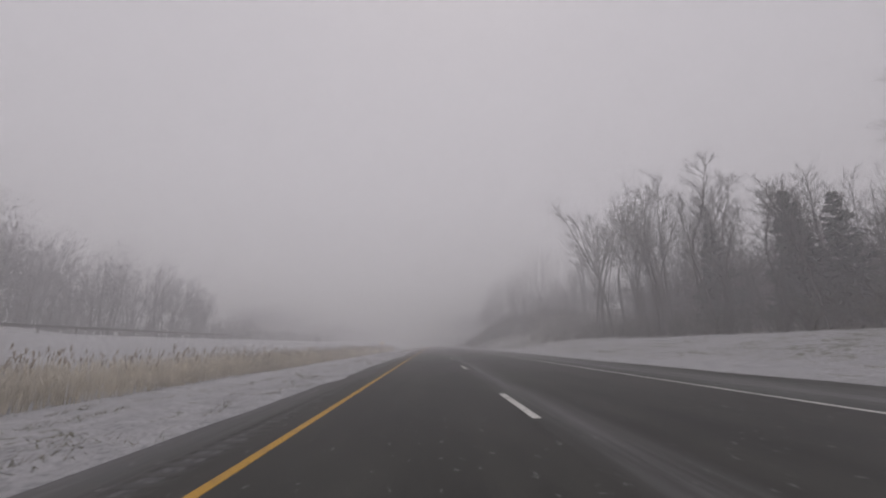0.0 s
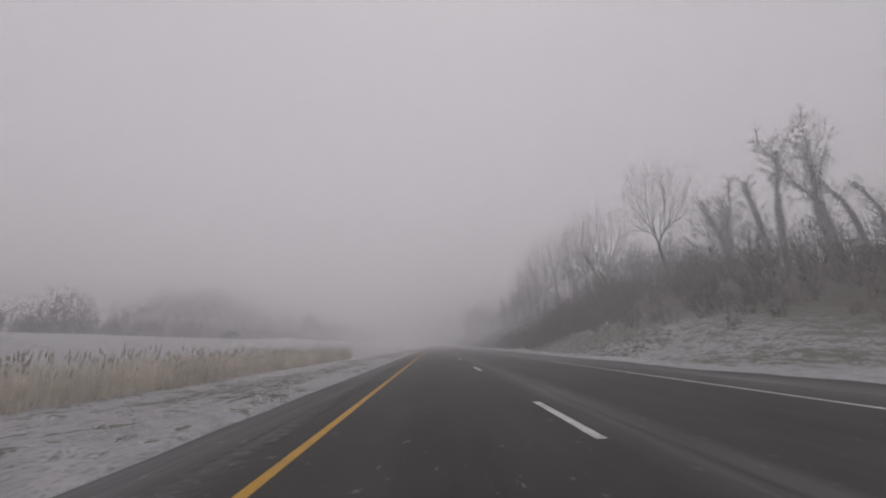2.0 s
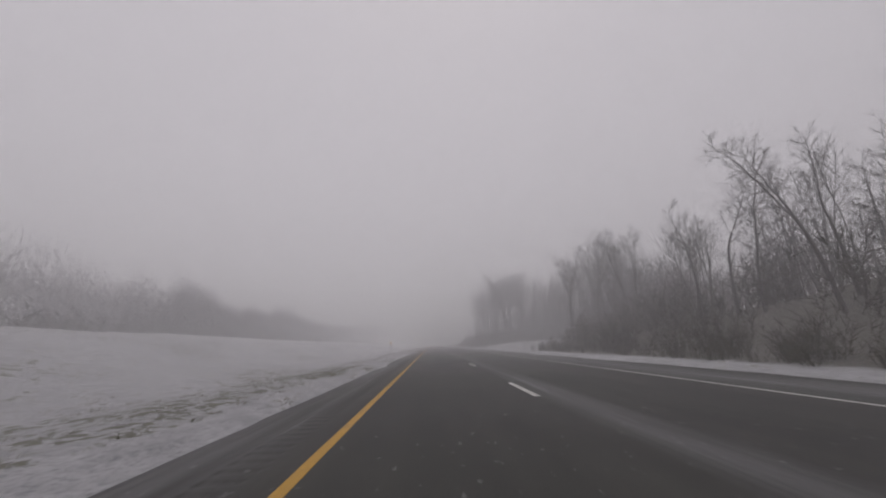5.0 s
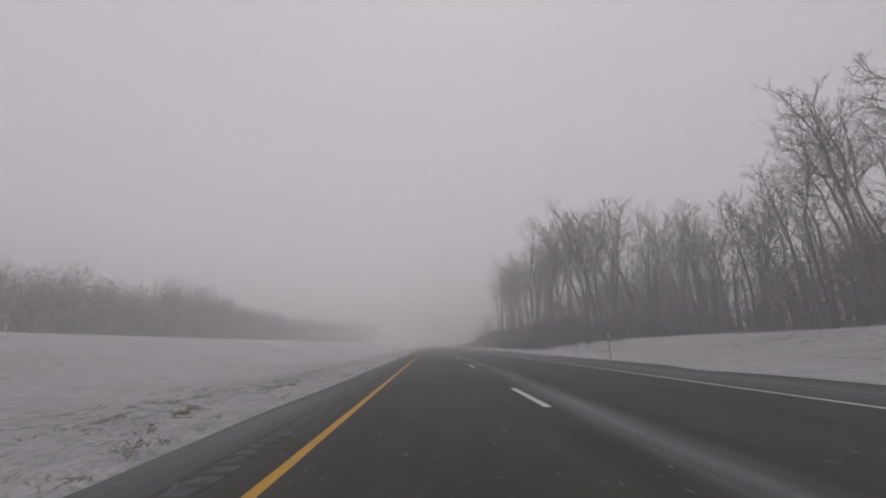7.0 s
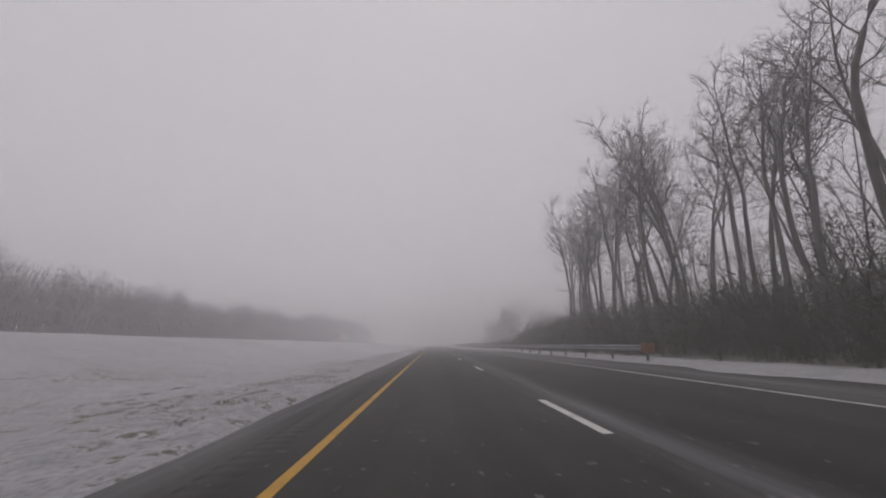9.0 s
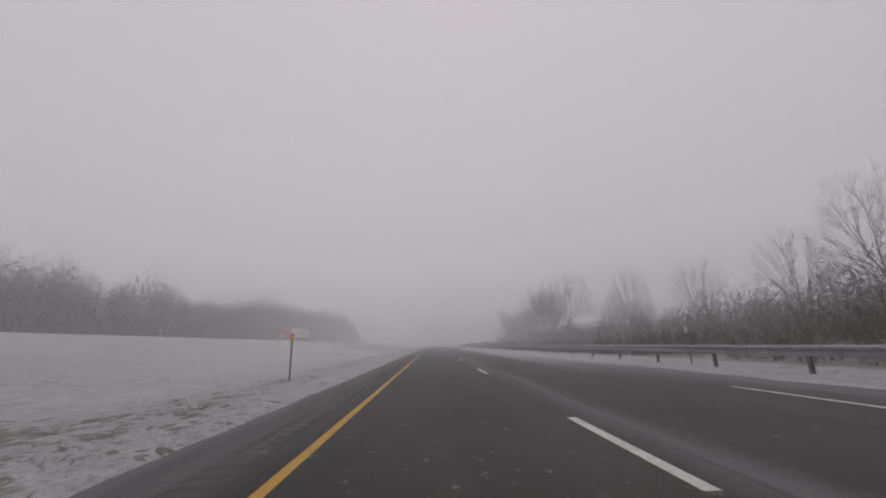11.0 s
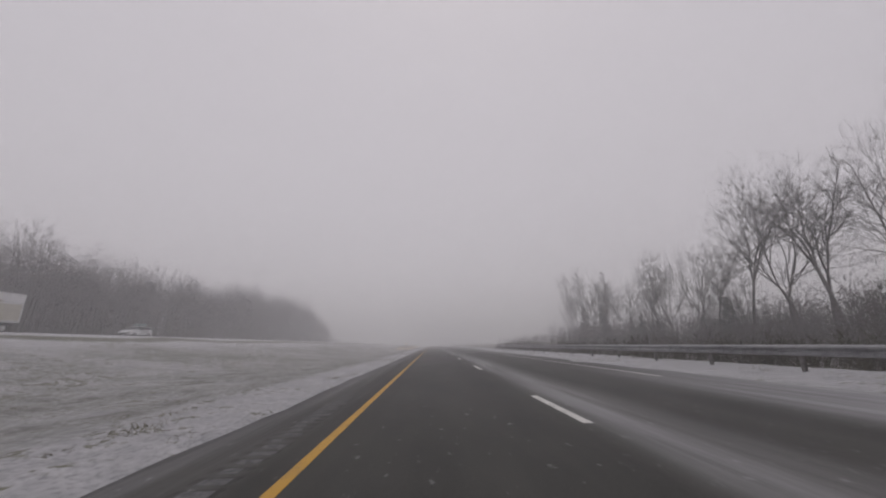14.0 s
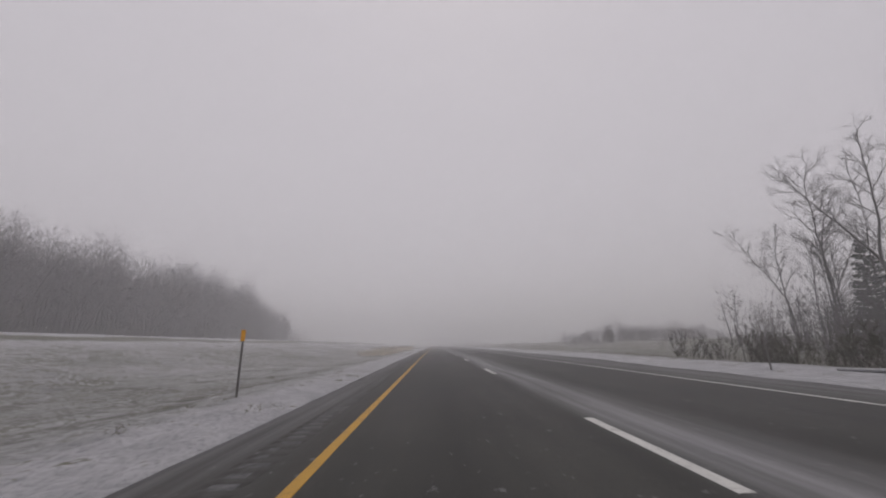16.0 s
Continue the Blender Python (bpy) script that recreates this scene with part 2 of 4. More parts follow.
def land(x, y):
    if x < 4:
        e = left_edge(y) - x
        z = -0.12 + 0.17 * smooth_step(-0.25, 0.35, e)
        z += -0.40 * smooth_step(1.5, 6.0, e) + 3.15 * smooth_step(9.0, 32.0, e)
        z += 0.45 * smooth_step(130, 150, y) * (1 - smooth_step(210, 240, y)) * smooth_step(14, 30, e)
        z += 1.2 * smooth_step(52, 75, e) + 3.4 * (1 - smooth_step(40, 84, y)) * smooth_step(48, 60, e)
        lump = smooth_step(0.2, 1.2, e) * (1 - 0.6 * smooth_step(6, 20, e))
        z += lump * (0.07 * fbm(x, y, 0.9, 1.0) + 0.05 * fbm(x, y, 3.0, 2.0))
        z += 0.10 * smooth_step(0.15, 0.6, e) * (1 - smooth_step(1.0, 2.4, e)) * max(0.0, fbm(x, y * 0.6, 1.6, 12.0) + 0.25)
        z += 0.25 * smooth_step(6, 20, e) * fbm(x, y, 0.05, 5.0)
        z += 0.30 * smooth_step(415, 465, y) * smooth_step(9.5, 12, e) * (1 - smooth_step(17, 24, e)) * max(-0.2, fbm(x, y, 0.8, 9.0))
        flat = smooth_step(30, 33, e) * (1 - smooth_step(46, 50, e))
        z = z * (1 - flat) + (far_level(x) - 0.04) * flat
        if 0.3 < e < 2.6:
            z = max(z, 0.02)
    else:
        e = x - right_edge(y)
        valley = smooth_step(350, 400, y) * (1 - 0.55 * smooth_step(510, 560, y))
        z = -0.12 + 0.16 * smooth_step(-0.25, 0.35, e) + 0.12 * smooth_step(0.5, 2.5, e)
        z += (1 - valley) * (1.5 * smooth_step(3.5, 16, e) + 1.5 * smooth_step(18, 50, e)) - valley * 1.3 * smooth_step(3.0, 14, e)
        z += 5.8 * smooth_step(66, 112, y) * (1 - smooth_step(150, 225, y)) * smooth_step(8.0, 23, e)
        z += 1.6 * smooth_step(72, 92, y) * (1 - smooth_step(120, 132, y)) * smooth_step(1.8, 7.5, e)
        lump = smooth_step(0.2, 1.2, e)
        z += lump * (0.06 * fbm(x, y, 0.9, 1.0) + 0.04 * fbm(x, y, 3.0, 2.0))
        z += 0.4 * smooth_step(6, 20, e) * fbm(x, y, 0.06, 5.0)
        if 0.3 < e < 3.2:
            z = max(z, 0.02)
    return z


def grid(xs, ys):
    verts = [(x, y, land(x, y)) for y in ys for x in xs]
    nx = len(xs)
    faces = [(j * nx + i, j * nx + i + 1, (j + 1) * nx + i + 1, (j + 1) * nx + i) for j in range(len(ys) - 1) for i in range(nx - 1)]
    return verts, faces


def steps(*spans):
    out = []
    for a, b, d in spans:
        k = max(1, round(abs(b - a) / d))
        out += [a + (b - a) * i / k for i in range(k)]
    return out + [spans[-1][1]]


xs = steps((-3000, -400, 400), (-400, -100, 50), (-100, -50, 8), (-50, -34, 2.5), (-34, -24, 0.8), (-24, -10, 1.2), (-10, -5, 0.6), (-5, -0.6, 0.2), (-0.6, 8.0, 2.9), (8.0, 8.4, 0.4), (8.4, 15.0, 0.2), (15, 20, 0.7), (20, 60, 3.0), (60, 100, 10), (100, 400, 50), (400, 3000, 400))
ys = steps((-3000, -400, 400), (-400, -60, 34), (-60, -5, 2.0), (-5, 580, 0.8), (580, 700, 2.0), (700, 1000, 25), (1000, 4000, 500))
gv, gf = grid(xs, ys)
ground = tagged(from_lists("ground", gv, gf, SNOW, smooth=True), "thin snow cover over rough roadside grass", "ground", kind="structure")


def thin_snow(x, y):
    if x < 4:
        e = left_edge(y) - x
        band = smooth_step(0.8, 1.5, e) * (1 - 0.7 * smooth_step(3.5, 8.0, e))
        late = smooth_step(410, 470, y)
        return late * (0.45 * smooth_step(0.9, 2.2, e) * (1 - smooth_step(20, 26, e)) + 0.35 * smooth_step(9, 12, e) * (1 - smooth_step(16, 24, e)) + 2.2 * smooth_step(24.5, 25.6, e) * (1 - smooth_step(27.6, 28.6, e))) + (1 - late) * band * (0.18 + 0.17 * smooth_step(55, 75, y) + 0.55 * smooth_step(60, 90, y) * (1 - smooth_step(150, 220, y)))
    e = x - right_edge(y)
    return 0.5 * smooth_step(2, 6, e) + 0.9 * smooth_step(62, 80, y) * (1 - smooth_step(110, 116, y)) * smooth_step(1, 2, e) + 0.5 * smooth_step(350, 400, y) * smooth_step(3, 5, e) + 0.5 * smooth_step(490, 520, y) * smooth_step(1.5, 3.5, e)


def leaf_litter(x, y):
    if x < 4:
        return smooth_step(-56 - far_back(y), -60 - far_back(y), x) if x < -50 else 0.0
    k = smooth_step(112, 135, y) * (1 - smooth_step(350, 375, y)) * (1 - smooth_step(204, 213, y) * (1 - smooth_step(264, 280, y)))
    k = max(k, smooth_step(60, 75, y) * (1 - smooth_step(130, 140, y)) * smooth_step(21.5, 25, x))
    k = max(k, smooth_step(107, 112, y) * (1 - smooth_step(130, 140, y)))
    k = max(k, 0.95 * smooth_step(352, 380, y) * (1 - smooth_step(520, 545, y)) * smooth_step(13.8, 15.6, x))
    return max(0.85 * k * smooth_step(14.2, 15.8, x), smooth_step(27, 32, x) * (1 - smooth_step(350, 380, y)))


def dusted_grass(x, y):
    """Where grass shows evenly through a dusting of snow."""
    e = left_edge(y) - x
    if x > 4:
        return 0.0
    patch = 0.25 + 0.75 * smooth_step(-0.35, 0.3, fbm(x, y, 0.45, 8.0))
    return 0.92 * smooth_step(415, 465, y) * patch * smooth_step(1.3, 3.2, e) * (1 - 0.55 * smooth_step(10, 13, e)) * (1 - smooth_step(20, 25, e))


for key, fn_at in (("thin", thin_snow), ("litter", leaf_litter), ("dust", dusted_grass)):
    layer = ground.data.attributes.new(key, "FLOAT", "POINT")
    layer.data.foreach_set("value", [fn_at(v[0], v[1]) for v in gv])


def slab(name, x0, x1, y0, y1, z0, z1, mat, parent=None):
    bm = bmesh.new()
    box(bm, x0, y0, z0, x1, y1, z1)
    return part(name, bm, mat, parent)


road = tagged(new("road"), "wet dark asphalt two-lane carriageway streaked with blown snow", "road", kind="structure")
RUM_A, RUM_B = -0.86, -0.42
slab("carriageway", RUM_B, ROAD_R, -400, 1000, -0.3, 0.0, ASPHALT, road)
slab("shoulder", ROAD_L, RUM_A, -400, 1000, -0.3, 0.0, ASPHALT, road)
yy, cut = [-400.0], [0.0]
y = -6.0
while y < 640:
    yy += [y, y + 0.10, y + 0.14, y + 0.19, y + 0.24, y + 0.30]
    cut += [0.0, 0.0, -0.011, -0.014, -0.011, 0.0]
    y += 0.305
yy.append(1000.0)
cut.append(0.0)
rv = [(x, yk, z * k) for yk, z in zip(yy, cut) for x, k in ((RUM_A, 0), (RUM_A + 0.04, 1), (RUM_B - 0.04, 1), (RUM_B, 0))]
rf = [(4 * i + k, 4 * i + k + 1, 4 * i + k + 5, 4 * i + k + 4) for i in range(len(yy) - 1) for k in range(3)]
tagged(from_lists("rumble_strip", rv, rf, ASPHALT, road), "milled rumble grooves in the shoulder")
# powder caught in the grooves
pv, pf = [], []
for i in range(1, len(yy) - 6, 6):
    if fbm(0, yy[i], 0.035, 4.4) > 0.08:
        g = 0.05 + 0.3 * random.random()
        q = len(pv)
        x0, x1 = RUM_A + 0.05 + g * 0.2, RUM_B - 0.05 - 0.2 * random.random()
        pv += [(x0, yy[i] + 0.11, -0.004), (x1, yy[i] + 0.11, -0.004), (x1, yy[i] + 0.27, -0.004), (x0, yy[i] + 0.27, -0.004)]
        pf.append((q, q + 1, q + 2, q + 3))
tagged(from_lists("groove_snow", pv, pf, POWDER, road), "powder snow lying in the grooves")
far_road = slab("far_road", -47.0, -35.5, -400, 1000, FAR_TOP - 0.4, FAR_TOP, ASPHALT)
for corner in far_road.data.vertices:
    corner.co.z += far_level(corner.co.x) - FAR_TOP
tagged(far_road, "distant opposite carriageway of dark asphalt", "road", kind="structure")


def strip(name, x, w, y0, y1, mat, label, category="road marking"):
    verts, faces = [], []
    yy = steps((y0, y1, max(0.6, (y1 - y0) / 2600)))
    for y in yy:
        j = 0.006 * fbm(x, y, 2.0, 9.0)
        verts += [(x - w / 2 + j, y, 0.0), (x - w / 2 + 0.004 + j, y, 0.005), (x + w / 2 - 0.004 + j, y, 0.005), (x + w / 2 + j, y, 0.0)]
    for i in range(len(yy) - 1):
        for k in range(3):
            faces.append((4 * i + k, 4 * i + k + 1, 4 * i + k + 5, 4 * i + k + 4))
    return tagged(from_lists(name, verts, faces, mat), label, category)


tagged(strip("yellow_edge_line", 0.0, 0.13, -60, 800, YELLOW, "worn yellow painted line along the median shoulder"), kind="structure")
# blown snow hides the outer line for a stretch beside the guard rail
for y0, y1 in ((-60, 354), (452, 800)):
    tagged(strip("white_edge_line", EDGE_LINE, 0.11, y0, y1, WHITE_LINE, "worn white painted line along the outer shoulder"), kind="structure")
dash = strip("lane_dash", 3.66, 0.15, 0, 3.05, WHITE_LINE, "short white painted lane dash on dark asphalt")
tagged(dash, group="lane dashes", category="lane dash")
dash.matrix_basis = pose(0, 9.35 - 3.05 - 12.19 * 2, 0)
for k in range(-1, 54):
    copy_thing(dash, pose(0, 9.35 - 3.05 + 12.19 * k, 0))


# ---- bare trees ----
def frame_of(d):
    a = Vector((0, 0, 1)) if abs(d.z) < 0.9 else Vector((1, 0, 0))
    u = d.cross(a).normalized()
    return u, d.cross(u).normalized()


def tube(v, f, pts, radii, sides):
    base = len(v)
    for i, p in enumerate(pts):
        d = (pts[min(i + 1, len(pts) - 1)] - pts[max(i - 1, 0)]).normalized()
        u, w = frame_of(d)
        for k in range(sides):
            a = 2 * math.pi * k / sides
            v.append(p + (u * math.cos(a) + w * math.sin(a)) * radii[i])
    for i in range(len(pts) - 1):
        for k in range(sides):
            a, b = base + i * sides + k, base + i * sides + (k + 1) % sides
            f.append((a, b, b + sides, a + sides))


def grow(rng, start, d, length, r0, r1, n, wander, lift):
    pts, radii = [start.copy()], [r0]
    p, d = start.copy(), d.normalized()
    for i in range(n):
        d = (d + Vector((rng.gauss(0, wander), rng.gauss(0, wander), rng.gauss(0, wander) + lift))).normalized()
        p = p + d * (length / n)
        pts.append(p)
        radii.append(r0 + (r1 - r0) * (i + 1) / n)
    return pts, radii


def spike(v, f, a, b, r):
    u, w = frame_of((b - a).normalized())
    q = len(v)
    v.extend([a + u * r, a - u * r * 0.5 + w * r * 0.87, a - u * r * 0.5 - w * r * 0.87, b])
    f.extend([(q, q + 1, q + 3), (q + 1, q + 2, q + 3), (q + 2, q, q + 3)])


def sliver(v, f, a, b, r, rng):
    """One of the finest twigs or blades."""
    u, w = frame_of((b - a).normalized())
    t = rng.uniform(0, 3.14)
    side = (u * math.cos(t) + w * math.sin(t)) * r
    q = len(v)
    v.extend([a + side, a - side, b])
    f.append((q, q + 1, q + 2))


def on_path(pts, k):
    n = len(pts) - 1
    q = min(n - 1, int(k * n))
    return pts[q].lerp(pts[q + 1], k * n - q), (pts[q + 1] - pts[q]).normalized(), q


def turned(rng, d, angle, a=None):
    u, w = frame_of(d)
    a = rng.uniform(0, 6.283) if a is None else a
    return (d * math.cos(angle) + (u * math.cos(a) + w * math.sin(a)) * math.sin(angle)).normalized()


def ramify(rng, at, d, aims, thin, whole, out):
    """Splits a limb again and again, until every aim has a twig of its own."""
    tv, tf, cv, cf, twigs = out
    n = len(aims)
    r = thin * n ** 0.47
    v, f, sides = (tv, tf, 5) if n > 14 else (tv, tf, 4) if n > 5 else (cv, cf, 3)
    if n == 1:
        end, span = aims[0], (aims[0] - at).length
        spike(v, f, at, end, r)
        for m in range(twigs):
            p0 = at.lerp(end, rng.uniform(0.10, 0.98))
            q1 = p0 + (turned(rng, (end - at).normalized(), rng.uniform(0.3, 0.95)) + Vector((0, 0, 0.12))) * rng.uniform(0.35, 0.95) * min(1.5, max(0.6, span))
            sliver(cv, cf, p0, q1, thin * 0.62, rng)
            p1 = p0.lerp(q1, rng.uniform(0.2, 0.8))
            sliver(cv, cf, p1, p1 + turned(rng, (q1 - p0).normalized(), rng.uniform(0.3, 0.8)) * (q1 - p0).length * rng.uniform(0.4, 0.8), thin * 0.5, rng)
        return
    mean = sum(aims, Vector()) / n
    go = mean - at
    k = 0.08 if n * 7 > whole else 0.24 if n > 14 else rng.uniform(0.30, 0.46)
    step = min(go.length * k, 0.75 * min((a - at).length for a in aims))
    d = (go.normalized() * 0.8 + d * 0.45 + Vector((rng.gauss(0, 0.09), rng.gauss(0, 0.09), rng.gauss(0.02, 0.09)))).normalized()
    end = at + d * step
    if n > 5:
        mid = at.lerp(end, 0.5) + Vector((rng.gauss(0, 0.04), rng.gauss(0, 0.04), rng.gauss(0, 0.04))) * step
        tube(v, f, (at, mid, end), (r, r * 0.95, r * 0.88), sides)
    else:
        tube(v, f, (at, end), (r, r * 0.85), sides)
    rows = np.array([tuple((a - end).normalized()) for a in aims])
    rows = rows - rows.mean(axis=0)
    order = np.argsort(rows @ np.linalg.svd(rows, full_matrices=False)[2][0])
    cut = max(1, min(n - 1, int(round(n * rng.uniform(0.34, 0.66)))))
    for side in (order[:cut], order[cut:]):
        ramify(rng, end, d, [aims[i] for i in side], thin, whole, out)


def dome(rng, height, count, wide, base, shape, low=1.42):
    """Points through a round crown, most of them near its surface."""
    aims = []
    turn = rng.uniform(0, 6.283)
    for i in range(count):
        up = 1.0 - low * (i + 0.5) / count
        a = i * 2.39996 + rng.gauss(0, 0.12)
        k = rng.uniform(0.82, 1.03) if rng.random() < 0.72 else rng.uniform(0.45, 0.8)
        k *= 1.0 + shape * math.sin(2 * a + turn) + 0.6 * shape * math.sin(5 * a + 3 * up + turn)
        flat = math.sqrt(max(0.0, 1 - up * up)) * k * wide * height
        aims.append(Vector((flat * math.cos(a), flat * math.sin(a), height * (base + (0.985 - base) * up * k))))
    return aims


def tree_lists(seed, height, style, detail, vines=0.0, thick=1.0):
    """Trunk and limbs, and the crown of twigs, of one bare tree."""
    rng = random.Random(seed)
    tv, tf, cv, cf, limbs = [], [], [], [], []
    out = (tv, tf, cv, cf, max(4, int(8 * detail)))
    thin = 0.0140 * thick
    if style == "forest":      # slim leaders with side limbs all the way up
        r0 = height * 0.0078 * rng.uniform(0.85, 1.25)
        fork = height * rng.uniform(0.30, 0.55)
        lean = Vector((rng.gauss(0, 0.06), rng.gauss(0, 0.06), 1))
        bole, radii = grow(rng, Vector((0, 0, -0.3)), lean, fork, r0 * 1.2, r0 * 0.85, 6, 0.035, 0.02)
        tube(tv, tf, bole, radii, 7)
        many = rng.choice((1, 2, 2, 3))
        turn = rng.uniform(0, 6.283)
        for j in range(many):
            d = turned(rng, (bole[-1] - bole[-2]).normalized(), 0.03 if many == 1 else rng.uniform(0.10, 0.27), turn + j * 6.283 / many)
            ln = (height - fork) * (1.0 if j == 0 else rng.uniform(0.7, 0.97))
            pts, radii = grow(rng, bole[-1], d, ln, r0 * (0.85 if many == 1 else 0.66), 0.016 * thick, 10, 0.085, 0.03)
            tube(tv, tf, pts, radii, 6)
            limbs.append(pts)
            count = int(19 * detail / many ** 0.35 + 5)
            for i in range(count):
                k = 0.06 + 0.92 * ((i + rng.random()) / count) ** 0.85
                at, d0, q = on_path(pts, k)
                reach = height * (0.225 - 0.125 * k) * rng.uniform(0.55, 1.15)
                limb = turned(rng, d0, rng.uniform(0.6, 1.15), i * 2.4 + rng.gauss(0, 0.4))
                tips = 3 + int(reach * 2.4 * detail)
                aims = [at + (turned(rng, limb, abs(rng.gauss(0, 0.38))) + Vector((0, 0, 0.22))) * reach * rng.uniform(0.5, 1.05) for m in range(tips)]
                ramify(rng, at, limb, aims, thin, 999, out)
        for i in range(rng.choice((1, 2, 3))):      # low dead limbs
            at, d0, q = on_path(bole, rng.uniform(0.45, 0.95))
            limb = turned(rng, d0, rng.uniform(0.8, 1.3))
            reach = height * rng.uniform(0.05, 0.13)
            ramify(rng, at, limb, [at + turned(rng, limb, abs(rng.gauss(0, 0.35))) * reach * rng.uniform(0.5, 1.0) for m in range(4)], thin, 999, out)
    else:
        fan = style == "fan"
        r0 = height * (0.0155 if fan else 0.0125)
        lean = Vector((rng.gauss(0, 0.05), rng.gauss(0, 0.05), 1))
        bole, radii = grow(rng, Vector((0, 0, -0.3)), lean, height * (0.25 if fan else rng.uniform(0.20, 0.30)), r0 * 1.25, r0, 5, 0.03, 0.02)
        tube(tv, tf, bole, radii, 8)
        limbs.append(bole)
        count = int((420 if fan else 280) * detail)
        thin *= 0.78
        aims = dome(rng, height, count, 0.41 if fan else rng.uniform(0.24, 0.33), 0.45 if fan else 0.52, 0.03 if fan else 0.13, 1.16 if fan else 1.42)
        ramify(rng, bole[-1], (bole[-1] - bole[-2]).normalized(), aims, thin, count, out)
    pool = [bole] + limbs
    for i in range(int(3600 * vines)):      # climbing vines round the bole and up the limbs
        path = bole if rng.random() < 0.45 else rng.choice(pool)
        at, d0, q = on_path(path, rng.random() ** (1.0 if path is bole else 1.4))
        side = turned(rng, d0, 1.57)
        st = at + side * r0 * rng.uniform(0.2, 2.2)
        sliver(cv, cf, st, st + (side * rng.uniform(0.3, 1.0) + Vector((0, 0, rng.uniform(-0.9, 0.4)))) * rng.uniform(0.15, 0.85), 0.026, rng)
    k = height / max(p.z for p in cv)
    return [p * k for p in tv], tf, [p * k for p in cv], cf


def bare_tree(seed, height, style="forest", detail=1.0, label="", vines=0.0, thick=1.0):
    tv, tf, cv, cf = tree_lists(seed, height, style, detail, vines, thick)
    tree = new("bare_tree")
    from_lists("trunk", tv, tf, BARK, tree, True)
    from_lists("crown", cv, cf, TWIG, tree, True)
    return tagged(tree, label or "tall leafless hardwood tree with grey bark", "tree")


def joined(name, sources, spots, mat, label, category, seed):
    """Many plants of a few shapes in one mesh."""
    rng = random.Random(seed)
    arrays = [(np.array([tuple(p) for p in v]), f) for v, f in sources]
    vs, fs, base = [], [], 0
    for x, y, size in spots:
        v, f = rng.choice(arrays)
        a, tall = rng.uniform(0, 6.283), rng.uniform(0.85, 1.15)
        c, s = math.cos(a), math.sin(a)
        w = np.column_stack(((v[:, 0] * c - v[:, 1] * s) * size + x, (v[:, 0] * s + v[:, 1] * c) * size + y, v[:, 2] * size * tall + land(x, y) - 0.05))
        vs.append(w)
        fs += [tuple(i + base for i in face) for face in f]
        base += len(v)
    me = bpy.data.meshes.new(name)
    me.from_pydata(np.concatenate(vs).tolist(), [], fs)
    me.materials.append(mat)
    return tagged(new(name, me), label, category, kind="stuff")


def conifer(seed, height):
    rng = random.Random(seed)
    tv, tf, cv, cf = [], [], [], []
    pts, radii = grow(rng, Vector((0, 0, -0.3)), Vector((0, 0, 1)), height, height * 0.014, 0.02, 10, 0.01, 0.05)
    tube(tv, tf, pts, radii, 6)
    z = height * 0.06
    while z < height * 0.98:
        k = z / height
        reach = height * 0.24 * (1 - k) ** 0.85 * rng.uniform(0.8, 1.15) + 0.12
        for i in range(7):
            az = rng.uniform(0, 6.283)
            ln = reach * rng.uniform(0.65, 1.1)
            d = Vector((math.cos(az), math.sin(az), -0.15 + 0.35 * k))
            bp, br = grow(rng, Vector((0, 0, z)), d, ln, 0.03, 0.01, 4, 0.05, 0.06)
            tube(tv, tf, bp, br, 3)
            for j in range(int(20 + 34 * ln / 2)):
                u = rng.uniform(0.12, 1.0)
                q = min(3, int(u * 4))
                at = bp[q].lerp(bp[q + 1], u * 4 - q)
                dd = (d.normalized() * 0.6 + Vector((rng.gauss(0, 0.6), rng.gauss(0, 0.6), rng.gauss(-0.1, 0.35)))).normalized()
                tl = rng.uniform(0.18, 0.42) * (0.6 + 0.4 * (1 - k))
                uu, ww = frame_of(dd)
                b0 = len(cv)
                wd = 0.055 + 0.04 * rng.random()
                cv.extend([at + uu * wd, at - uu * wd * 0.5 + ww * wd, at - uu * wd * 0.5 - ww * wd, at + dd * tl])
                cf.extend([(b0, b0 + 1, b0 + 3), (b0 + 1, b0 + 2, b0 + 3), (b0 + 2, b0, b0 + 3)])
        z += height * 0.029 * rng.uniform(0.8, 1.2)
    tree = new("spruce_tree")
    from_lists("trunk", tv, tf, BARK, tree, True)
    from_lists("crown", cv, cf, NEEDLES, tree)
    return tagged(tree, "dark green spruce tree dusted with snow", "conifer")


def place(proto, used, x, y, turn, size, lean=0.0):
    m = pose(x, y, land(x, y), lean, 0, turn)
    if proto not in used:
        used.add(proto)
        proto.matrix_basis = m @ Matrix.Diagonal((size, size, size, 1))
        return proto
    ob = copy_thing(proto, m)
    ob.scale = (size, size, size)
    return ob


def plant(protos, spots, group, base, seed):
    rng = random.Random(seed)
    used = set()
    for x, y, h in spots:
        proto = rng.choice(protos)
        ob = place(proto, used, x, y, rng.uniform(0, 360), h / base, rng.gauss(0, 1.5))
        tagged(ob, group=group)
    for proto in protos:
        if proto not in used:
            for c in list(proto.children):
                bpy.data.objects.remove(c)
            bpy.data.objects.remove(proto)


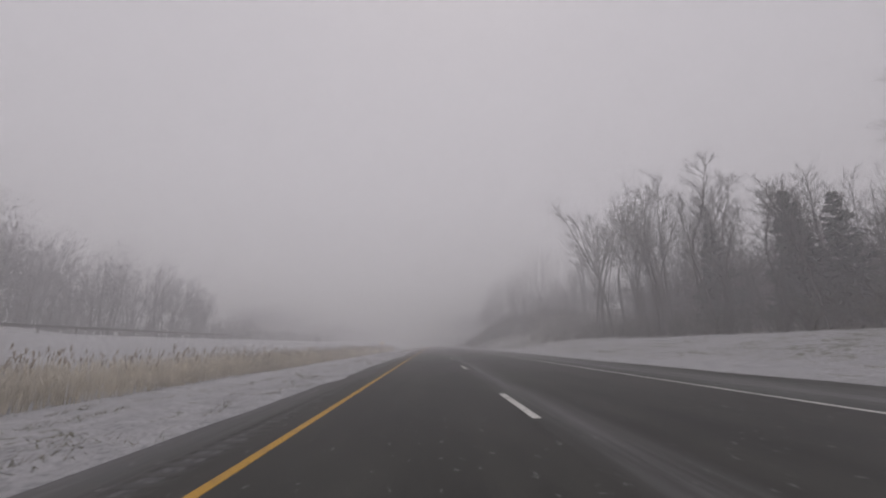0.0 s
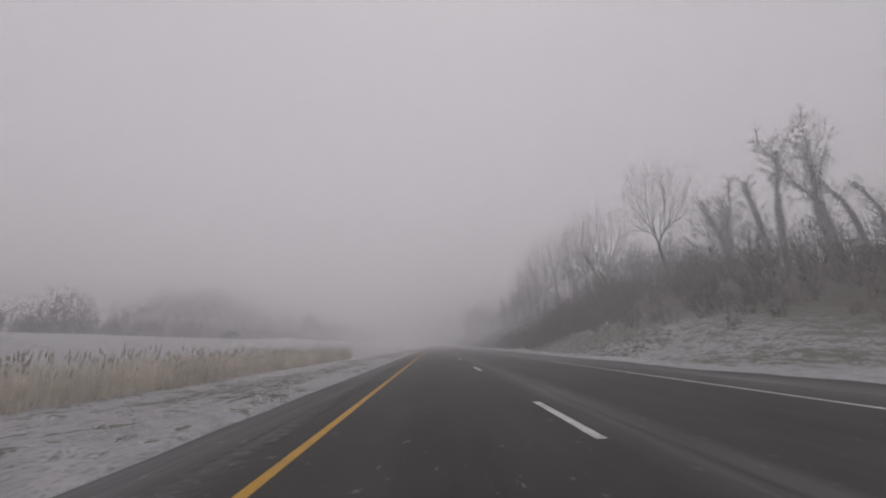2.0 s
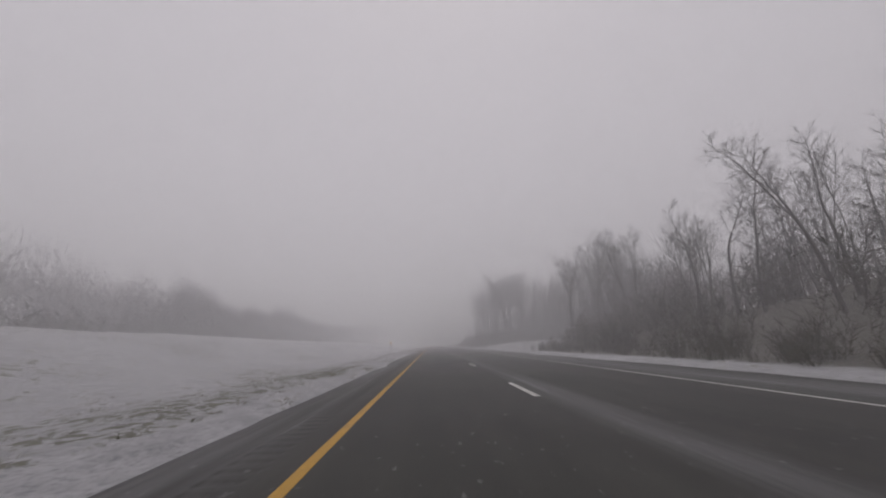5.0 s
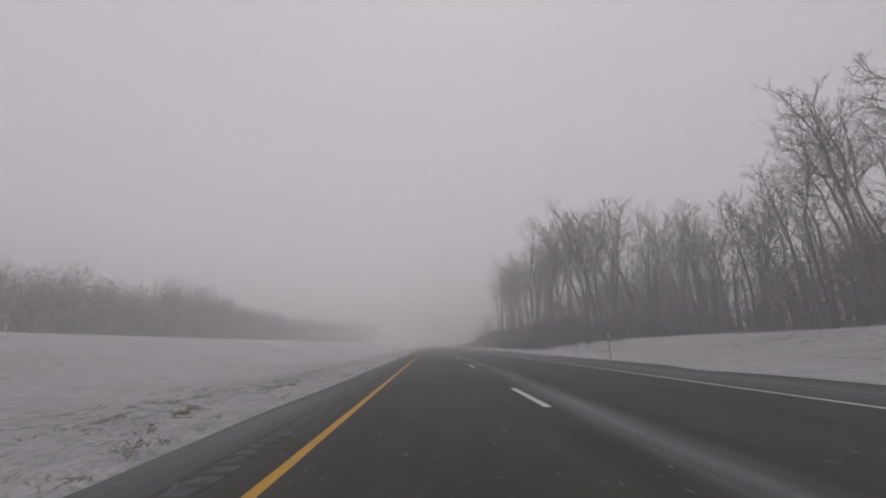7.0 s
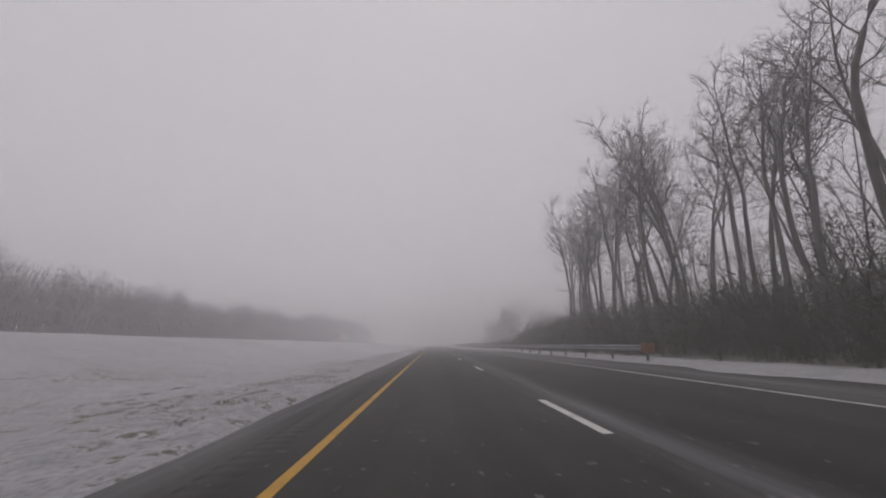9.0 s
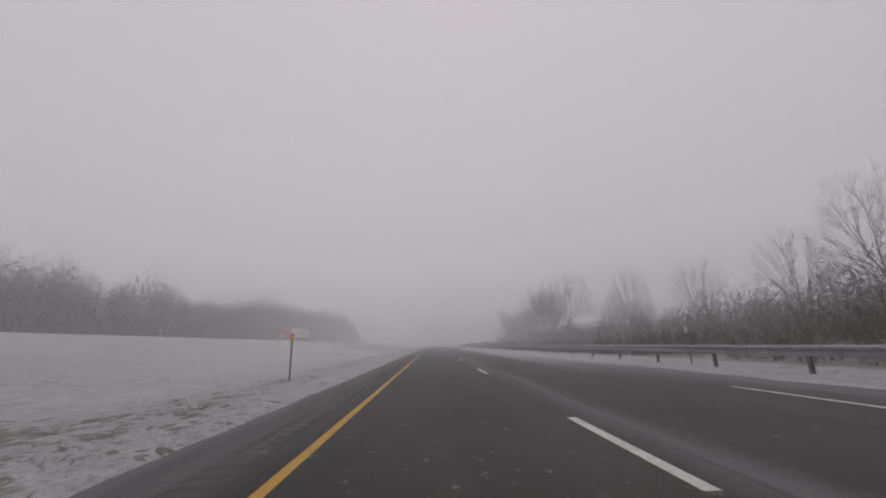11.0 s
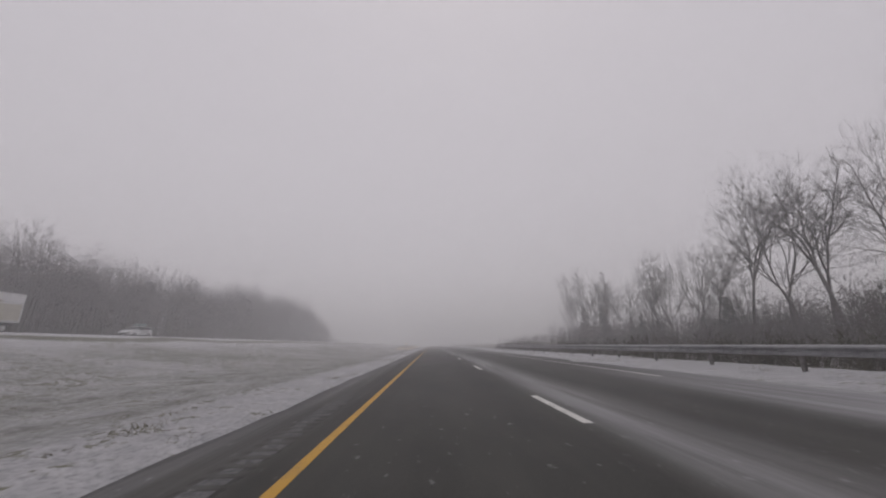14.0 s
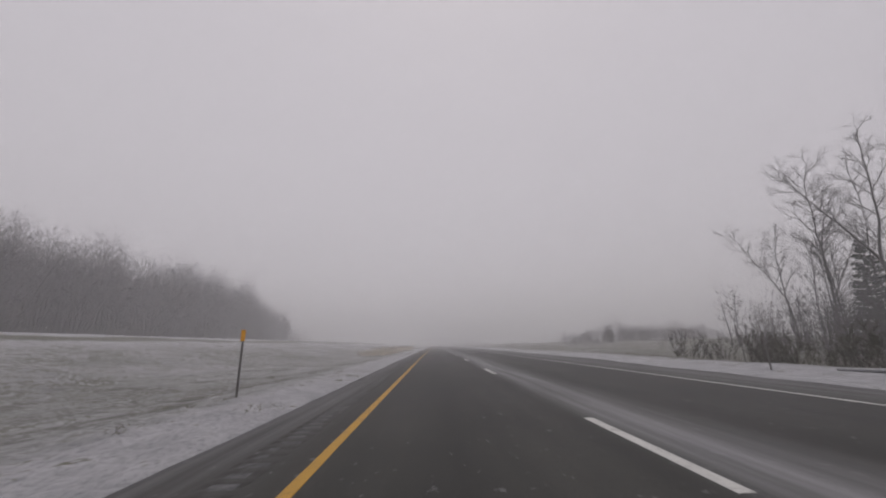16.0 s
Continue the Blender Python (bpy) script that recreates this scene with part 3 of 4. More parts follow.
near_trees = [bare_tree(11 + i, 20.0, "forest", 0.64, vines=(0.0, 0.0, 0.3, 0.0, 0.6, 0.0, 0.0)[i], thick=1.2) for i in range(7)]
vine_trees = [bare_tree(25 + i, 18.0, "forest", 0.8, "tall leafless tree wrapped in dark climbing vines", 1.6, 1.2) for i in range(2)]
bank_trees = [bare_tree(65 + i, 18.0, "open", 0.85, "broad leafless tree hung with vines on the bank", 0.5, 1.25) for i in range(3)]
far_trees = [bare_tree(31 + i, 18.0, "open", 0.5, "leafless hardwood tree in a far misty wood", thick=1.6) for i in range(5)]
fan_trees = [bare_tree(57, 18.0, "fan", 1.0, "round-crowned leafless tree with many upright limbs", thick=1.0)]
open_trees = [bare_tree(51 + i, 18.0, "open", 1.05, "leafless spreading tree in the valley by the guard rail", thick=1.0) for i in range(4)]
slender_trees = [bare_tree(91 + i, 18.0, "forest", 0.75, "slender leafless tree behind the guard rail", thick=1.15) for i in range(4)]
lone_tree = [bare_tree(61, 18.0, "open", 1.0, "leafless forked tree standing alone on a brushy bank", thick=1.15)]

def set_back(y):
    """How far the roadside wood steps back from the road at its near corner."""
    return 9.0 * smooth_step(212, 222, y) * (1 - smooth_step(256, 276, y))


def between(stops, y):
    """The value at y of a line through the given stops."""
    for (a, ha), (c, hc) in zip(stops, stops[1:]):
        if y <= c:
            return ha + (hc - ha) * max(0.0, (y - a) / (c - a))
    return stops[-1][1]


def stand(spots):
    """Spots with the level of each treetop turned into spots with its height."""
    return [(x, y, top - land(x, y)) for x, y, top in spots]


WOOD_TOP = ((18, 22.5), (23, 20), (26, 14), (30, 17), (34, 20.5), (41, 22), (46, 25), (57, 27.5), (72, 30))
GROVE_TOP = ((228, 23), (238, 28.5), (246, 24.5), (258, 19), (263, 18), (272, 25), (290, 26.5), (335, 27.5), (352, 22))
rng = random.Random(5)
spots = []
for i in range(26):
    y = 19 + 54.5 * (i + rng.random()) / 26
    spots.append((32 + 8 * rng.random() ** 1.5, y, between(WOOD_TOP, y) * rng.uniform(0.86, 1.06)))
for i in range(16):
    y = 170 + 58 * (i + rng.random()) / 16
    spots.append((25 + 7 * rng.random(), y, rng.uniform(14.5, 17.5)))
for i in range(30):
    y = 228 + 44 * (i + rng.random()) / 30
    spots.append((36 + 6 * rng.random(), y, between(GROVE_TOP, y) * rng.uniform(0.92, 1.02)))
for i in range(62):
    y = 268 + 82 * (i + rng.random()) / 62
    spots.append((22.5 + 11 * rng.random() ** 1.3, y, between(GROVE_TOP, y) * rng.uniform(0.90, 1.02)))
plant(near_trees, stand(spots), "roadside wood", 20.0, 6)
plant(vine_trees, stand([(48, 117, 28), (48, 110.5, 26.5), (47, 107.5, 27), (50, 104, 32.5), (48, 99, 20.5), (47, 96, 18), (44, 113, 20), (31, 126, 19)]), "vine-hung trees", 18.0, 7)
plant(bank_trees, stand([(35.5, 132, 30), (36, 121.5, 18.5), (34, 138, 30), (33, 142, 30), (30, 145, 28.5), (28, 149, 26.0), (27, 153, 24.5), (27, 157, 22.5), (26.5, 159, 21), (26.5, 164, 19.5), (27, 168, 18)]), "trees on the bank", 18.0, 7)
plant(lone_tree, stand([(37.5, 116.5, 33)]), "", 18.0, 7)


FAR_WOOD_TOP = ((-40, 23), (70, 23), (92, 22.5), (102, 20.5), (107, 9), (112, 7.5), (126, 7.5), (128, 14.5), (131, 7.5), (238, 7.5), (247, 17), (254, 21.5), (260, 18.5),
                (268, 16), (300, 15.2), (307, 17.5), (335, 17.2), (345, 16), (380, 15), (411, 16), (416, 14.5), (430, 18), (436, 14.3), (460, 14), (466, 15), (477, 19.3), (495, 19.8), (528, 19), (560, 21.3), (605, 22.5), (631, 20.5), (655, 14), (672, 9))


def far_height(y):
    """Height of the wood beyond the far carriageway along its edge."""
    return 1.10 * (between(FAR_WOOD_TOP, y) - 2.8)


spots = []
for i in range(150):
    y = -25 + 690 * (i + rng.random()) / 150
    spots.append((-57 - far_back(y) - 5 * rng.random(), y, far_height(y) * rng.uniform(0.78, 0.96)))
KNOLL_TOP = ((182, 17), (190, 23), (204, 27.5), (219, 29.5), (234, 30.5), (248, 28), (262, 25), (285, 19))
for i in range(16):
    y = 184 + 96 * (i + rng.random()) / 16
    spots.append((-86 - 4 * rng.random(), y, (between(KNOLL_TOP, y) - 4) * rng.uniform(0.9, 1.05)))
plant(far_trees, spots, "wood beyond the far carriageway", 18.0, 8)

plant(fan_trees, stand([(40, 447.5, 22.3)]), "valley trees", 18.0, 10)
plant(open_trees, stand([(40, 415, 16.5), (40, 422, 13), (37, 411, 9.5), (38, 406, 9), (37, 454, 18), (40, 491, 16.2), (40, 498.5, 18), (40, 465.5, 22.5), (40.5, 478, 23.5), (42, 384, 15), (38, 372, 16), (41, 397, 14)]), "valley trees", 18.0, 9)
plant(slender_trees, stand([(40, 459.5, 17), (41, 462.5, 19), (42, 469, 20), (40, 472.6, 20.5), (42, 476, 19), (40, 484, 20), (39, 488, 15), (41, 494, 14), (41, 505, 17), (42, 509, 15.5), (41, 513, 16.2), (42, 518, 14),
                            (41, 523, 17), (42, 528, 16), (41, 535, 17.5), (42, 544, 16.5), (40, 538, 19), (40, 532.5, 21), (41, 530, 18), (43, 540.5, 14)]), "valley trees", 18.0, 12)


# ---- the depth of the woods and their undergrowth ----
def thicket(seed, tall, stems):
    rng = random.Random(seed)
    v, f = [], []
    for i in range(stems):
        a, r = rng.uniform(0, 6.283), 1.1 * rng.random()
        st = Vector((math.cos(a) * r, math.sin(a) * r, 0))
        d = Vector((rng.gauss(0, 0.35), rng.gauss(0, 0.35), 1)).normalized()
        ln = tall * rng.uniform(0.4, 1.0)
        p = [st, st + d * ln]
        spike(v, f, p[0], p[1], 0.018)
        for j in range(20):
            at, along, q = on_path(p, rng.uniform(0.05, 0.99))
            sliver(v, f, at, at + turned(rng, along, rng.uniform(0.3, 1.2)) * ln * rng.uniform(0.18, 0.45), 0.036 if j < 8 else 0.020, rng)
    return v, f


def misty_tree(seed, height, twigs, r):
    """A light, twiggy tree for the depth of a wood."""
    rng = random.Random(seed)
    v, f = [], []
    for s in range(2):
        pts, radii = grow(rng, Vector((rng.gauss(0, 0.6), rng.gauss(0, 0.6), -0.3)), Vector((rng.gauss(0, 0.07), rng.gauss(0, 0.07), 1)), height * rng.uniform(0.8, 1.0), height * 0.006, 0.03, 6, 0.05, 0.04)
        tube(v, f, pts, radii, 4)
        for i in range(twigs // 2):
            k = 0.12 + 0.87 * rng.random() ** 0.75
            at, along, q = on_path(pts, k)
            reach = height * 0.20 * (0.35 + 1.1 * math.sin(math.pi * min(1.0, k * 0.95)) ** 0.8) * rng.uniform(0.35, 1.0)
            limb = turned(rng, along, rng.uniform(0.5, 1.1))
            tip = at + (limb + Vector((0, 0, 0.25))) * reach
            spike(v, f, at, tip, r)
            for j in range(9):
                st = at.lerp(tip, rng.uniform(0.25, 0.97))
                sliver(v, f, st, st + (turned(rng, limb, rng.uniform(0.2, 0.9)) + Vector((0, 0, 0.15))) * reach * rng.uniform(0.25, 0.65), r * 0.75, rng)
    return v, f


def hazy_tree(seed, height, core, tips, r, spread=1.0):
    """A round bare crown with a twiggy inside, on a few stems, for the depth of a wood."""
    rng = random.Random(seed)
    v, f = [], []
    for k in range(2):
        pts, radii = grow(rng, Vector((rng.gauss(0, 0.9), rng.gauss(0, 0.9), -0.3)), Vector((rng.gauss(0, 0.08), rng.gauss(0, 0.08), 1)), height * rng.uniform(0.55, 0.75), height * rng.uniform(0.006, 0.010), 0.04, 4, 0.04, 0.04)
        tube(v, f, pts, radii, 4)
    pts, radii = grow(rng, Vector((0, 0, -0.3)), Vector((rng.gauss(0, 0.05), rng.gauss(0, 0.05), 1)), height * 0.30, height * 0.012, height * 0.010, 3, 0.03, 0.02)
    tube(v, f, pts, radii, 4)
    wide = rng.uniform(0.15, 0.21) * spread
    ramify(rng, pts[-1], Vector((0, 0, 1)), dome(rng, height * 0.95, tips, wide, 0.52, 0.08), 0.026, tips, (v, f, v, f, 3))
    for i in range(core):
        d = Vector((rng.gauss(0, 1), rng.gauss(0, 1), rng.gauss(-0.15, 0.9))).normalized()
        k = rng.random() ** 0.42 * 0.95
        at = Vector((d.x * wide * height * k, d.y * wide * height * k, (0.46 + d.z * k * (0.42 if d.z > 0 else 0.50)) * height))
        sliver(v, f, at, at + (d * 0.5 + Vector((rng.gauss(0, 0.6), rng.gauss(0, 0.6), rng.gauss(0.2, 0.5)))).normalized() * height * rng.uniform(0.04, 0.085), r if k < 0.7 else r * 0.6, rng)
    return v, f


slim = [misty_tree(71 + i, 15.0, 40, 0.024) for i in range(5)]
deep = [hazy_tree(271 + i, 15.0, 720, 24, 0.043) for i in range(7)]
broad = [hazy_tree(371 + i, 15.0, 400, 26, 0.070, 1.55) for i in range(5)]
dim = [hazy_tree(471 + i, 15.0, 190, 12, 0.100, 1.35) for i in range(6)]
bushes = [thicket(81 + i, 3.0, 8) for i in range(5)]
spots = []
for i in range(420):
    y = -45 + 705 * (i + rng.random()) / 420
    if y < 100 and i % 3:
        continue
    spots.append((-58 - far_back(y) - 6 * rng.random(), y, far_height(y) / 15 * rng.uniform(0.88, 1.10)))
joined("far_wood_trees", deep, spots, TWIG, "dense grey mass of leafless trees in mist", "wood", 1)
spots = []
for i in range(820):
    y = -45 + 705 * (i + rng.random()) / 820
    if y < 100 and i % 2:
        continue
    spots.append((-62 - far_back(y) - 30 * rng.random(), y, far_height(y) / 15 * rng.uniform(0.85, 1.06)))
for i in range(120):
    y = 183 + 100 * (i + rng.random()) / 120
    spots.append((-87 - 22 * rng.random(), y, (between(KNOLL_TOP, y) - 4) / 15 * rng.uniform(0.8, 1.06)))
for i in range(150):
    y = -35 + 700 * (i + rng.random()) / 150
    spots.append((-60 - far_back(y) - 6 * rng.random(), y, rng.uniform(0.3, 0.48)))
for i in range(190):
    y = -35 + 700 * (i + rng.random()) / 190
    spots.append((-57.5 - far_back(y) - 3 * rng.random(), y, rng.uniform(0.22, 0.36)))
for i in range(640):
    y = -45 + 705 * (i + rng.random()) / 640
    if y < 100 and i % 3:
        continue
    spots.append((-59 - far_back(y) - 9 * rng.random(), y, far_height(y) / 15 * rng.uniform(0.35, 0.62)))
joined("far_wood_depth", dim, spots, TWIG, "dim grey depth of the wood behind its first trees", "wood", 4)
spots = []
for y0, y1, x0, depth, s0, s1, count in ((22, 42, 37, 20, 0.6, 1.05, 22), (42, 75, 36, 22, 0.9, 1.4, 24), (84, 112, 46, 16, 0.3, 0.55, 20), (112, 140, 40, 20, 0.5, 0.85, 30), (140, 170, 33, 20, 0.7, 1.05, 26), (170, 228, 29, 22, 0.6, 0.95, 54), (228, 262, 40, 16, 0.8, 1.2, 34), (262, 274, 38, 16, 0.6, 1.1, 14), (270, 312, 29, 20, 0.8, 1.4, 36), (312, 350, 30, 18, 0.6, 1.1, 16), (30, 64, 38, 14, 0.7, 1.1, 24)):
    for i in range(count):
        spots.append((x0 + depth * rng.random(), rng.uniform(y0, y1), rng.uniform(s0, s1)))
for i in range(70):
    k = rng.random()
    spots.append((29 + 45 * k, rng.uniform(352, 530), rng.uniform(0.28, 0.5) + 0.2 * k))
for i in range(26):
    spots.append((rng.uniform(35, 47), rng.uniform(466, 540), rng.uniform(0.5, 0.8)))
for i in range(9):
    spots.append((rng.uniform(60, 110), rng.uniform(630, 680), rng.uniform(0.4, 0.6)))
joined("roadside_wood_trees", slim, spots, TWIG, "slim leafless trees filling the roadside wood", "wood", 2)
spots = []
for i in range(400):
    spots.append((rng.uniform(48, 88), rng.uniform(335, 540), rng.uniform(0.5, 0.78)))
for i in range(60):
    spots.append((rng.uniform(40, 60), rng.uniform(222, 258), rng.uniform(0.7, 1.1)))
for i in range(230):
    k = rng.random()
    spots.append((34 + 66 * k, rng.uniform(575, 605) + 50 * k, rng.uniform(0.10, 0.34) + 0.12 * k + 0.15 * (rng.random() < 0.05)))
for i in range(240):
    spots.append((rng.uniform(70, 220), rng.uniform(655, 790), rng.uniform(0.30, 0.46) + 0.15 * (rng.random() < 0.08)))
for i in range(300):
    spots.append((rng.uniform(34, 52), rng.uniform(356, 470), rng.uniform(0.28, 0.66)))
for i in range(220):
    spots.append((rng.uniform(36, 50), rng.uniform(455, 546), rng.uniform(0.26, 0.6)))
joined("valley_wood_depth", dim, spots, TWIG, "dim grey wood across the valley in mist", "wood", 5)
spots = []
for y0, y1, x0, count, s0, s1 in ((14, 42, 42, 50, 0.55, 0.85), (42, 76, 40, 50, 0.6, 0.95), (118, 170, 38, 34, 0.55, 0.9), (170, 232, 33, 70, 0.55, 0.85), (226, 268, 43, 50, 0.75, 1.15), (268, 312, 32, 54, 0.7, 1.1), (312, 352, 33, 30, 0.4, 0.7), (30, 66, 38, 60, 0.6, 1.0), (78, 120, 46, 50, 0.4, 0.72), (228, 268, 39, 45, 0.5, 0.95)):
    for i in range(count):
        spots.append((x0 + 24 * rng.random(), rng.uniform(y0, y1), rng.uniform(s0, s1)))
joined("roadside_wood_depth", dim, spots, TWIG, "dim grey depth of the roadside wood", "wood", 6)
BANK_TOP = ((116, 17), (132, 25), (142, 25.5), (150, 23.5), (160, 20), (168, 17.5))
spots = []
for i in range(60):
    y = rng.uniform(118, 168)
    x = 43 - 0.2 * (y - 120) + 11 * rng.random()
    spots.append((x, y, (between(BANK_TOP, y) - land(x, y)) / 15 * rng.uniform(0.55, 0.85)))
joined("bank_wood_trees", broad, spots, TWIG, "round leafless crowns crowded on the roadside bank", "wood", 7)
spots = []
for y0, y1, x0, depth, s0, s1, count in ((5, 80, 27, 18, 0.5, 1.7, 190), (64, 122, 22.5, 17, 0.25, 0.9, 250), (518, 560, 35, 14, 0.25, 0.6, 60), (84, 140, 19.6, 14, 0.3, 1.2, 200), (111, 142, 15.0, 13, 0.75, 1.7, 170), (110, 142, 14.6, 5, 0.5, 1.1, 110), (138, 212, 17, 14, 0.35, 1.8, 190), (212, 230, 22, 12, 0.5, 1.7, 50), (228, 268, 25, 12, 0.5, 1.8, 90), (262, 356, 17, 13, 0.35, 1.8, 280), (350, 533, 18, 30, 0.5, 1.5, 420), (356, 520, 15.2, 5, 0.3, 0.75, 260), (140, 208, 14.6, 4, 0.22, 0.7, 160), (272, 354, 14.8, 3.8, 0.22, 0.7, 200), (272, 354, 17.0, 5, 0.8, 1.8, 150)):
    for i in range(count):
        k, y = rng.random(), rng.uniform(y0, y1)
        spots.append((x0 + set_back(y) + depth * k, y, s0 + (s1 - s0) * (0.25 * rng.random() + 0.75 * k)))
for i in range(300):
    y = -30 + 695 * (i + rng.random()) / 300
    spots.append((-53.5 - 1.3 * far_back(y) - 8 * rng.random() ** 1.2, y, rng.uniform(0.9, 2.3)))
joined("undergrowth", bushes, spots, BRUSH, "tangled leafless brush along the edge of the woods", "undergrowth", 3)


# ---- dry reeds in the median ditch, and dead grass ----
def reed_bed(x0, x1, y0, y1, count, tall, seed):
    rng = random.Random(seed)
    v, f, hv, hf = [], [], [], []
    for i in range(count):
        y = rng.uniform(y0, y1)
        x = x0 + 0.5 * fbm(0, y, 0.12, 14.0) + (x1 - x0) * rng.random() ** 1.5
        z = land(x, y) - 0.05
        h = tall * rng.uniform(0.62, 1.08) * (0.92 + 0.2 * fbm(x, y, 0.3, 6.0))
        d = Vector((rng.gauss(0, 0.06), rng.gauss(0, 0.06), 1))
        a = Vector((x, y, z))
        b = a + d * h
        spike(v, f, a, b, rng.uniform(0.011, 0.020))
        for k in range(4):
            at = a.lerp(b, rng.uniform(0.1, 0.75))
            spike(v, f, at, at + Vector((rng.gauss(0, 0.13), rng.gauss(0, 0.13), rng.uniform(0.1, 0.45))), 0.014)
        if rng.random() < 0.16:
            tip = b + d * rng.uniform(0.0, 0.16)
            for k in range(3):
                at = tip - d * 0.05 * k
                spike(hv, hf, at, at + Vector((rng.gauss(0.03, 0.03), rng.gauss(0, 0.03), rng.uniform(0.08, 0.18))), 0.020)
    bed = tagged(from_lists("reeds", v, f, REED), "bed of dry straw-coloured reeds with brown feathery heads", "reeds", kind="stuff")
    tagged(from_lists("seed_heads", hv, hf, SEED, bed), "brown feathery seed heads")


SEED = speckled("brown_reed_heads", (0.24, 0.19, 0.135), (0.40, 0.33, 0.24), 3.0, 0.95)
reed_bed(-9.0, -13.5, -8, 112, 12500, 1.5, 21)
reed_bed(-6.0, -10.5, 560, 640, 3500, 1.3, 22)


def grass_tufts(count, seed):
    rng = random.Random(seed)
    v, f = [], []
    made = 0
    while made < count:
        y = rng.uniform(-4, 560)
        if rng.random() < 0.62:
            x = left_edge(y) - 0.35 - 9 * rng.random() ** 1.7
        else:
            x = right_edge(y) + 1.0 + 8 * rng.random()
            if rng.random() < 0.12:
                y = rng.uniform(66, 104)
        far = y > 445 and x < 4 and rng.random() < 0.6
        if far:      # rough tussocks across the median
            x = left_edge(y) - 2 - 19 * rng.random() ** 0.7
        if fbm(x * 1.0, y * 0.5, 0.7, 8.0) < 0.12 - 0.25 * thin_snow(x, y):
            continue
        made += 1
        z = land(x, y)
        wide, tall = rng.uniform(0.05, 0.16), rng.uniform(0.03, 0.10)
        if far:
            wide, tall = wide * 1.6, tall * 1.5
        for k in range(18):
            a = Vector((x + rng.gauss(0, wide), y + rng.gauss(0, wide * 1.4), z - 0.01))
            sliver(v, f, a, a + Vector((rng.gauss(0, 0.05), rng.gauss(0, 0.05), tall * rng.uniform(0.5, 1.2))), 0.006, rng)
    return tagged(from_lists("grass_tufts", v, f, TUFT), "tufts of dead grass poking through the snow", "grass", kind="stuff")


grass_tufts(8800, 23)
used = set()
spruce = conifer(3, 9.0)
for x, y, h in ((41, 535, 10.3), (36, 42, 13), (37, 33, 13.5), (39, 30.5, 12), (40, 522.5, 9.8), (40, 507, 7), (42, 489, 8)):
    tagged(place(spruce, used, x, y, y * 37 % 360, h / 9.0), group="spruces")


# ---- guard rail ----
def guard_rail():
    rail = new("guard_rail")
    tagged(rail, "galvanised steel W-beam guard rail on steel posts", "guard rail")
    y0, y1 = 301.5, 514.5

    def line(y):
        return RAIL + 0.5 * (1 - smooth_step(y0, y0 + 14, y)) + 1.2 * smooth_step(y1 - 14, y1, y)
    prof = [(0.0, 0.46), (-0.08, 0.50), (-0.08, 0.545), (0.0, 0.595), (0.0, 0.635), (-0.08, 0.685), (-0.08, 0.73), (0.0, 0.77)]
    verts, faces = [], []
    yy = steps((y0, y1, 1.0))
    for y in yy:
        x = line(y)
        drop = -0.68 * smooth_step(y1 - 9, y1, y) + 0.16
        verts += [(x + px, y, pz + drop) for px, pz in prof] + [(x + px + 0.006, y, pz + drop) for px, pz in reversed(prof)]
    k = len(prof) * 2
    for i in range(len(yy) - 1):
        for j in range(k):
            faces.append((i * k + j, i * k + (j + 1) % k, (i + 1) * k + (j + 1) % k, (i + 1) * k + j))
    from_lists("beam", verts, faces, STEEL, rail)
    cv, cf = [], []
    for i, y in enumerate(yy[3:-9]):
        x, top = line(y), 0.77 + 0.16 + 0.012 * (1 + fbm(0, y, 0.7, 2.2))
        cv += [(x - 0.03, y, 0.925), (x - 0.02, y, top), (x + 0.012, y, top), (x + 0.02, y, 0.925)]
    for i in range(len(yy) - 13):
        for j in range(3):
            cf.append((4 * i + j, 4 * i + j + 1, 4 * i + j + 5, 4 * i + j + 4))
    tagged(from_lists("snow_cap", cv, cf, FRESH, rail, True), "thin snow lying on the beam")
    bm = bmesh.new()
    box(bm, 0.16, -0.01, -0.5, 0.17, 0.01, 0.76)
    box(bm, 0.10, -0.05, -0.5, 0.11, 0.05, 0.76)
    box(bm, 0.20, -0.05, -0.5, 0.21, 0.05, 0.76)
    box(bm, 0.11, -0.004, -0.5, 0.20, 0.004, 0.76)
    box(bm, 0.005, -0.05, 0.48, 0.10, 0.05, 0.75)
    me = bpy.data.meshes.new("post")
    bm.to_mesh(me)
    bm.free()
    me.materials.append(POST_STEEL)
    y = y0 + 0.6
    while y < y1:
        p = new("post", me)
        p.parent = rail
        p.matrix_basis = pose(line(y), y, 0.16 - 0.68 * smooth_step(y1 - 9, y1, y))
        y += 3.81
    bm = bmesh.new()
    box(bm, -0.26, -0.10, 0.36, 0.22, -0.02, 0.92, 0.012)
    box(bm, -0.20, -0.02, 0.42, 0.16, 0.55, 0.86, 0.02)
    head = part("end_terminal", bm, RUST, rail, "rust-orange impact head at the rail's end")
    head.matrix_basis = pose(line(y0), y0, 0.12)
    return rail


FRESH = speckled("fresh_snow", (0.52, 0.52, 0.545), (0.68, 0.68, 0.70), 9.0, 0.85)
RUST = speckled("rust_orange_plate", (0.13, 0.058, 0.025), (0.25, 0.115, 0.04), 6.0, 0.7, 0, 0.002)
guard_rail()


